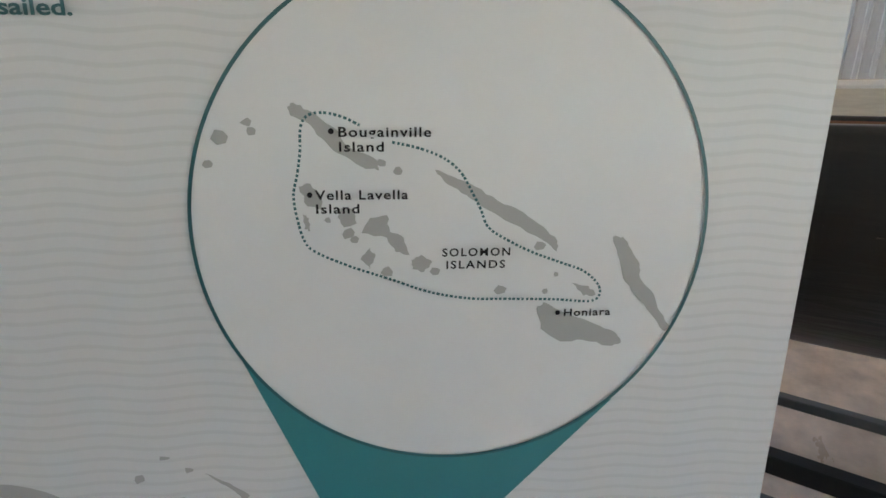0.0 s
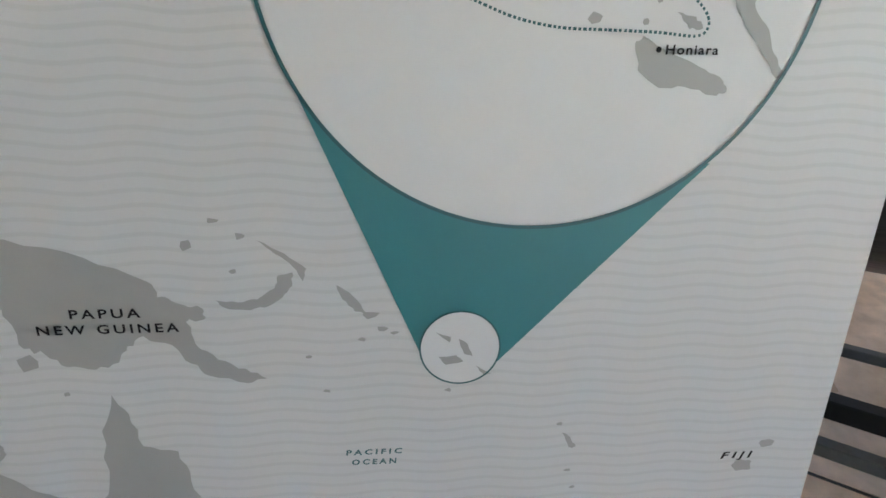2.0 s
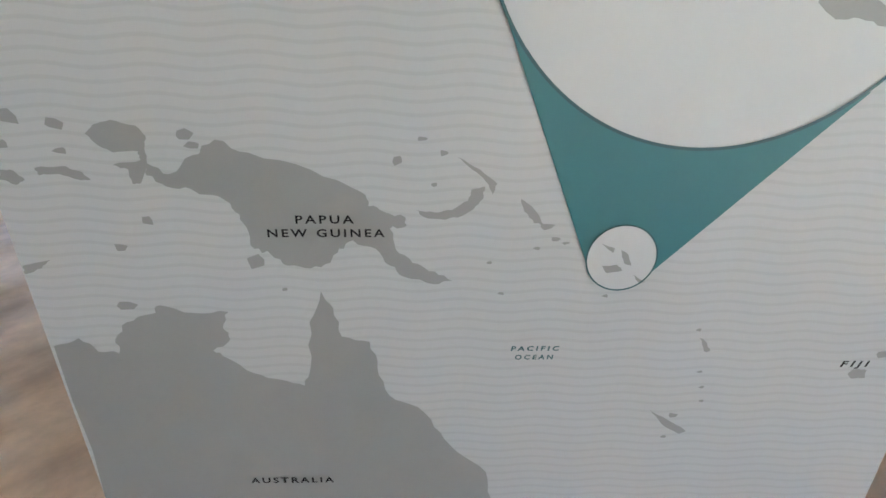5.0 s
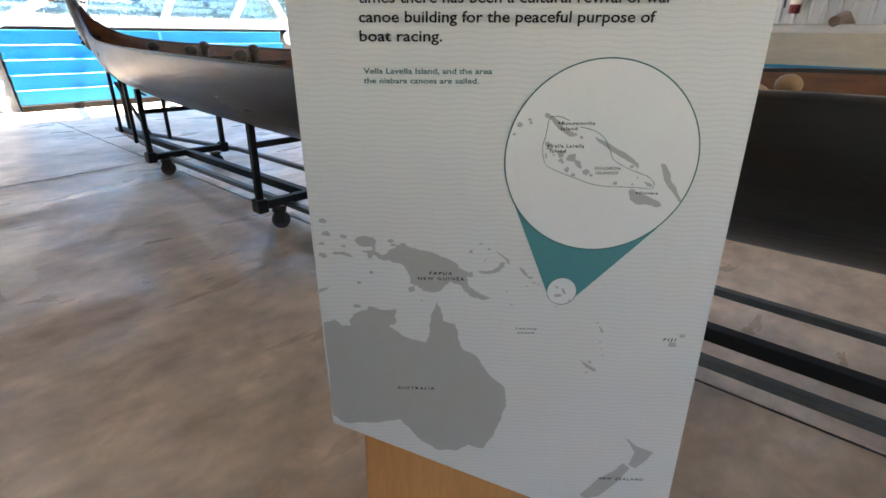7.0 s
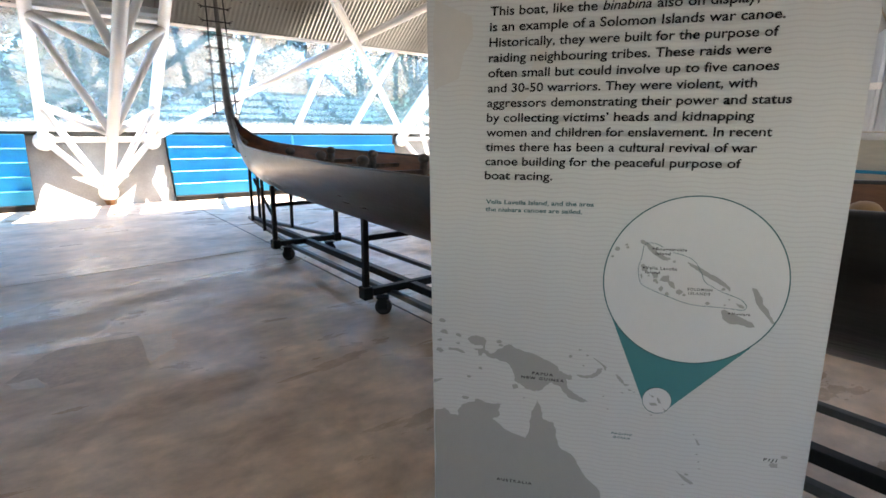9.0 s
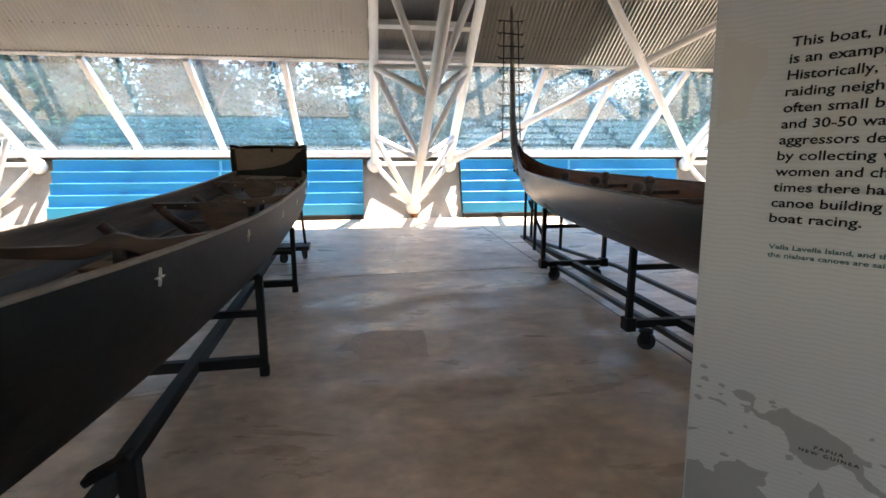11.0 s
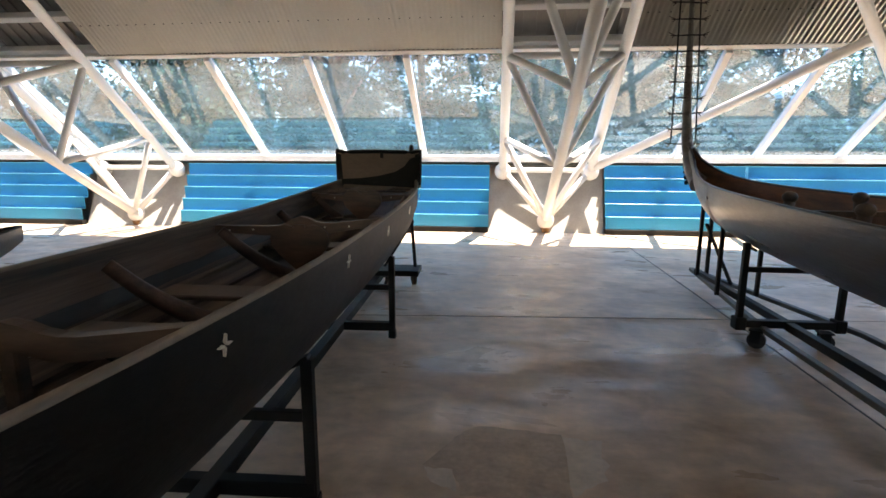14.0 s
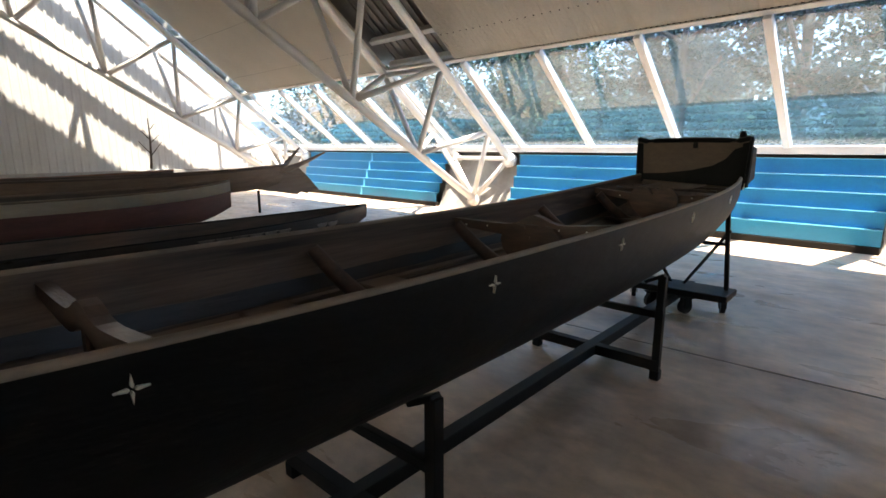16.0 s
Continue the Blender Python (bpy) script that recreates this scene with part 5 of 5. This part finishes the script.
trestles(far, (-2.2, 1.6), 0.35, 0.3)
orn = smooth_line([(0, 3.3, 0.95), (0.02, 3.32, 1.3), (-0.02, 3.35, 1.7), (0.01, 3.33, 2.15)], 4)
part("stick_ornament", sweep(orn, [0.035 - 0.002 * i for i in range(len(orn))], 6), WOOD_DARK, far)
for z, dy, dz in ((1.55, 0.22, 0.2), (1.65, -0.2, 0.22), (1.85, 0.14, 0.16), (1.3, -0.25, 0.3), (1.25, 0.28, 0.35)):
    part("stick_twig", tube((0, 3.33, z), (0.0, 3.33 + dy, z + dz), 0.014, 0.006, 6), WOOD_DARK, far)

# white outrigger boat beyond the carved canoe
white = thing("sailing_canoe", "white painted sailing canoe with a blue line and bundled striped sail", "canoe", pose(4.35, -9.6, 0))
boat_skin(white, simple_stations(9.6, 0.40, 0.92, 1.42, 0.10, fine=3.2), CREAM, CREAM, rim=WHITE_FRAME, rim_r=0.03)
part("rub_rail", box((-0.425, -3.6, 1.15), (-0.405, 3.6, 1.175), 0.003), BLUE, white, "blue painted line")
part("deck", box((-0.36, -3.7, 1.43), (0.36, 3.7, 1.46), 0.01), CREAM, white)
for y in (-3.0, -1.2, 0.9, 3.0):
    part("deck_beam", sweep([(-0.55, y, 1.47), (0, y, 1.52), (0.55, y, 1.47)], [0.035, 0.04, 0.035], 8), WOOD_MID, white)
trestles(white, (-2.6, 2.6), 0.4, 0.93)
sail = thing("striped_sail", "bundled blue, white and tan striped sail above the white boat", "sail", pose(4.35, -9.6, 0))
TAN = material("tan sailcloth", (0.50, 0.40, 0.27), rough=0.9, vary=0.2, scale=8, fine=90, bump=0.2)
SAIL_BLUE = material("blue sailcloth", (0.03, 0.13, 0.33), rough=0.9, vary=0.25, scale=8, fine=90, bump=0.2)
SAIL_WHITE = material("white sailcloth", (0.66, 0.65, 0.60), rough=0.9, vary=0.15, scale=8, fine=90, bump=0.2)
for k in range(56):
    y0 = -3.2 + 0.088 * k
    pts = [(0.02 * math.sin(k * 1.7 + j), y0 + 0.046 * j, 2.40 + 0.03 * math.sin(k * 0.9 + j)) for j in range(3)]
    part("sail_fold", sweep(pts, [0.185 + 0.02 * math.sin(k), 0.195, 0.185 + 0.02 * math.sin(k + 1)], 12), (SAIL_BLUE, SAIL_WHITE, TAN, SAIL_WHITE)[k % 4], sail, smooth=True)
part("yard", tube((0, -3.6, 2.60), (0, 2.3, 2.56), 0.035), WOOD_MID, sail)
for y in (-3.0, 1.6):
    part("crutch", tube((0, y, 1.45), (0, y, 2.60), 0.03), WOOD_MID, sail)
rudder = thing("steering_oar", "blue steering blade with a yellow lashed handle", "oar", pose(4.0, -5.35, 0))
part("blade", prism([(-0.05, 2.52), (0.20, 2.40), (0.20, 1.80), (0.02, 1.62), (-0.06, 1.72)], -0.02, 0.02, axis="x"), BLUE, rudder)
part("handle", tube((-0.12, 0.22, 1.38), (0.06, -0.55, 2.12), 0.035), YELLOW_PAINT, rudder)
part("handle_tip", tube((-0.135, 0.265, 1.335), (-0.12, 0.22, 1.38), 0.037), RED_PAINT, rudder)
part("lashing", tube((-0.06, -0.03, 1.63), (-0.03, -0.14, 1.74), 0.06), YELLOW_PAINT, rudder)
part("stock", tube((0.0, 0.08, 1.0), (0.0, 0.08, 1.8), 0.03), WOOD_MID, rudder)
part("foot", box((-0.15, -0.07, 0.0), (0.15, 0.23, 1.02), 0.01), CREAM, rudder)

# fire point on the east wall
ext = thing("fire_extinguisher", "red fire extinguisher hung on the ribbed wall", "extinguisher", pose(8.92, -9.70, 1.69))
part("cylinder", tube((0, 0, 0), (0, 0, 0.30), 0.075, n=18), RED_PAINT, ext, smooth=True)
part("shoulder", ball((0, 0, 0.30), 0.075, (1, 1, 0.6)), RED_PAINT, ext, smooth=True)
part("label_band", tube((0, 0, 0.12), (0, 0, 0.19), 0.0765, n=18), SHELL, ext)
part("valve", box((-0.02, -0.05, 0.34), (0.02, 0.06, 0.385), 0.006), BLACK_STEEL, ext)
part("hose", sweep(smooth_line([(0, 0.05, 0.36), (-0.02, 0.13, 0.30), (-0.02, 0.13, 0.08)], 4), [0.012] * 9, 6), RUBBER, ext)
part("bracket", box((0.05, -0.05, 0.05), (0.16, 0.05, 0.30)), BLACK_STEEL, ext)
plate = thing("extinguisher_sign", "red and white fire extinguisher location sign", "sign", pose(9.045, -9.80, 2.22))
part("plate", box((0, -0.13, -0.10), (0.006, 0.13, 0.10)), SHELL, plate)
part("disc", tube((-0.004, 0, 0.015), (0.0, 0, 0.015), 0.085, n=24), RED_PAINT, plate)
arrow = thing("extinguisher_sign", "small red upright fire sign", "sign", pose(9.045, -9.79, 2.57))
part("plate", box((0, -0.09, -0.12), (0.006, 0.09, 0.12)), RED_PAINT, arrow)
part("symbol", box((-0.004, -0.04, -0.08), (-0.0005, 0.04, 0.08)), SHELL, arrow)
sw = thing("wall_plate", "small white plate on the ribbed wall", "plate", pose(9.045, -8.98, 2.15))
part("plate", box((0, -0.16, -0.05), (0.012, 0.16, 0.05), 0.003), SHELL, sw)


# ---------------------------------------------------------------- trees outside
def leaf_mesh(name, clumps, count, small, large, seed, low=0.2):
    """Many small folded leaves scattered round the clumps (x, y, z, radius)."""
    g = np.random.default_rng(seed)
    c = np.array(clumps)[g.integers(0, len(clumps), count)]
    p = c[:, :3] + g.normal(size=(count, 3)) * c[:, 3:4] * (1.0, 1.0, 0.8)
    p[:, 2] = np.maximum(p[:, 2], low)
    along = g.normal(size=(count, 3)) * (1.0, 1.0, 0.6)
    along /= np.linalg.norm(along, axis=1, keepdims=True)
    side = np.cross(along, g.normal(size=(count, 3)) * 0.5 + (0.0, 0.0, 1.0))
    side /= np.linalg.norm(side, axis=1, keepdims=True) + 1e-6
    L = g.uniform(small, large, (count, 1))
    w = L * g.uniform(0.28, 0.42, (count, 1))
    v = np.stack([p, p + along * L * 0.45 + side * w, p + along * L, p + along * L * 0.45 - side * w], axis=1).reshape(-1, 3)
    k = np.arange(count)[:, None] * 4
    f = np.concatenate([k + (0, 1, 2), k + (0, 2, 3)])
    me = bpy.data.meshes.new(name)
    me.from_pydata(v.tolist(), [], f.tolist())
    return me


def tree(x, y, height, spread, seed, leaf, count):
    rnd = random.Random(seed)
    t = thing("tree", "leafy broad tree standing outside the windows", "tree", pose(x, y, -0.12), "trees outside")
    trunk = smooth_line([(0, 0, 0), (rnd.uniform(-0.2, 0.2), rnd.uniform(-0.2, 0.2), height * 0.3), (rnd.uniform(-0.4, 0.4), rnd.uniform(-0.3, 0.3), height * 0.65)], 5)
    part("trunk", sweep(trunk, [0.20 - 0.11 * i / (len(trunk) - 1) for i in range(len(trunk))], 9), BARK, t, smooth=True)
    tips = []
    for k in range(9):
        base = trunk[rnd.randrange(3, len(trunk))]
        a = rnd.uniform(0, math.tau)
        tip = Vector((math.cos(a) * spread * rnd.uniform(0.4, 0.95), math.sin(a) * spread * rnd.uniform(0.4, 0.95), base.z + rnd.uniform(-0.1, 0.45) * height))
        mid = base.lerp(tip, 0.5) + Vector((0, 0, 0.25))
        line = smooth_line([base, mid, tip], 4)
        part("limb", sweep(line, [0.075 - 0.06 * i / (len(line) - 1) for i in range(len(line))], 6), BARK, t, smooth=True)
        tips += [mid, tip]
    clumps = tips + [Vector((rnd.uniform(-1, 1) * spread * 0.85, rnd.uniform(-1, 1) * spread * 0.85, rnd.uniform(0.16, 1.0) * height)) for _ in range(34)]
    me = leaf_mesh("crown", [(*c, 0.20 + 0.20 * rnd.random()) for c in clumps], count, 0.09, 0.19, seed)
    me.materials.append(leaf)
    crown = new("crown", me)
    crown.parent = t
    return t


for i, (x, y, h, s) in enumerate(((-21, 6.5, 7, 2.6), (-16.5, 5.2, 6, 2.2), (-12.5, 5.8, 6.8, 2.4), (-9.0, 4.2, 5.6, 2.0), (-5.8, 4.6, 6.2, 2.2), (-3.0, 4.4, 6.6, 2.2), (-0.2, 5.4, 6.2, 2.3),
                                  (3.0, 3.8, 4.2, 1.7), (6.2, 5.6, 5.8, 2.2), (9.8, 5.0, 6, 2.4), (-7.4, 8.5, 8.5, 3.0), (1.5, 9.5, 8.0, 3.0), (13.5, 6.5, 7, 2.8))):
    tree(x, y, h, s, 11 + i, LEAF if i % 3 else LEAF_PALE, 13000)


# far belt of woods beyond the lawn
rnd = random.Random(5)
groves = []
for _ in range(170):
    gx, gy = rnd.uniform(-46, 32), rnd.uniform(12.5, 22)
    groves.append((gx, gy, rnd.uniform(0.3, 4.6 + 1.6 * math.sin(gx * 0.45)), rnd.uniform(0.5, 1.3)))
me = leaf_mesh("woods", groves, 64000, 0.18, 0.42, 5)
me.materials.append(WOODS)
tagged(new("woods", me), "dense green woods beyond the lawn outside", "woods", kind="stuff")


# added distant hills all round the window side; haze blue dims sky gaps
def hill_height(x, d):
    ridge = 11.5 + 2 * math.sin(x * 0.031) + 1.6 * math.sin(x * 0.083 + 1.2) + 0.8 * math.sin(x * 0.31)
    return -0.2 + ridge * math.sin(min(1.0, d / 32.0) * math.pi / 2)


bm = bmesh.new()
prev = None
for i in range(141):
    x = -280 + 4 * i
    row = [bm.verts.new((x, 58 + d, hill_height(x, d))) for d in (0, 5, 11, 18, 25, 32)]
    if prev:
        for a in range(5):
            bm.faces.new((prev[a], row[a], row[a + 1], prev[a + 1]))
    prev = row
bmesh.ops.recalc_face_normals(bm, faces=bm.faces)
structure(part("backdrop", bm, HAZE_HILLS, smooth=True), "added haze-blue hills that dim the sky between the trees", "hills")
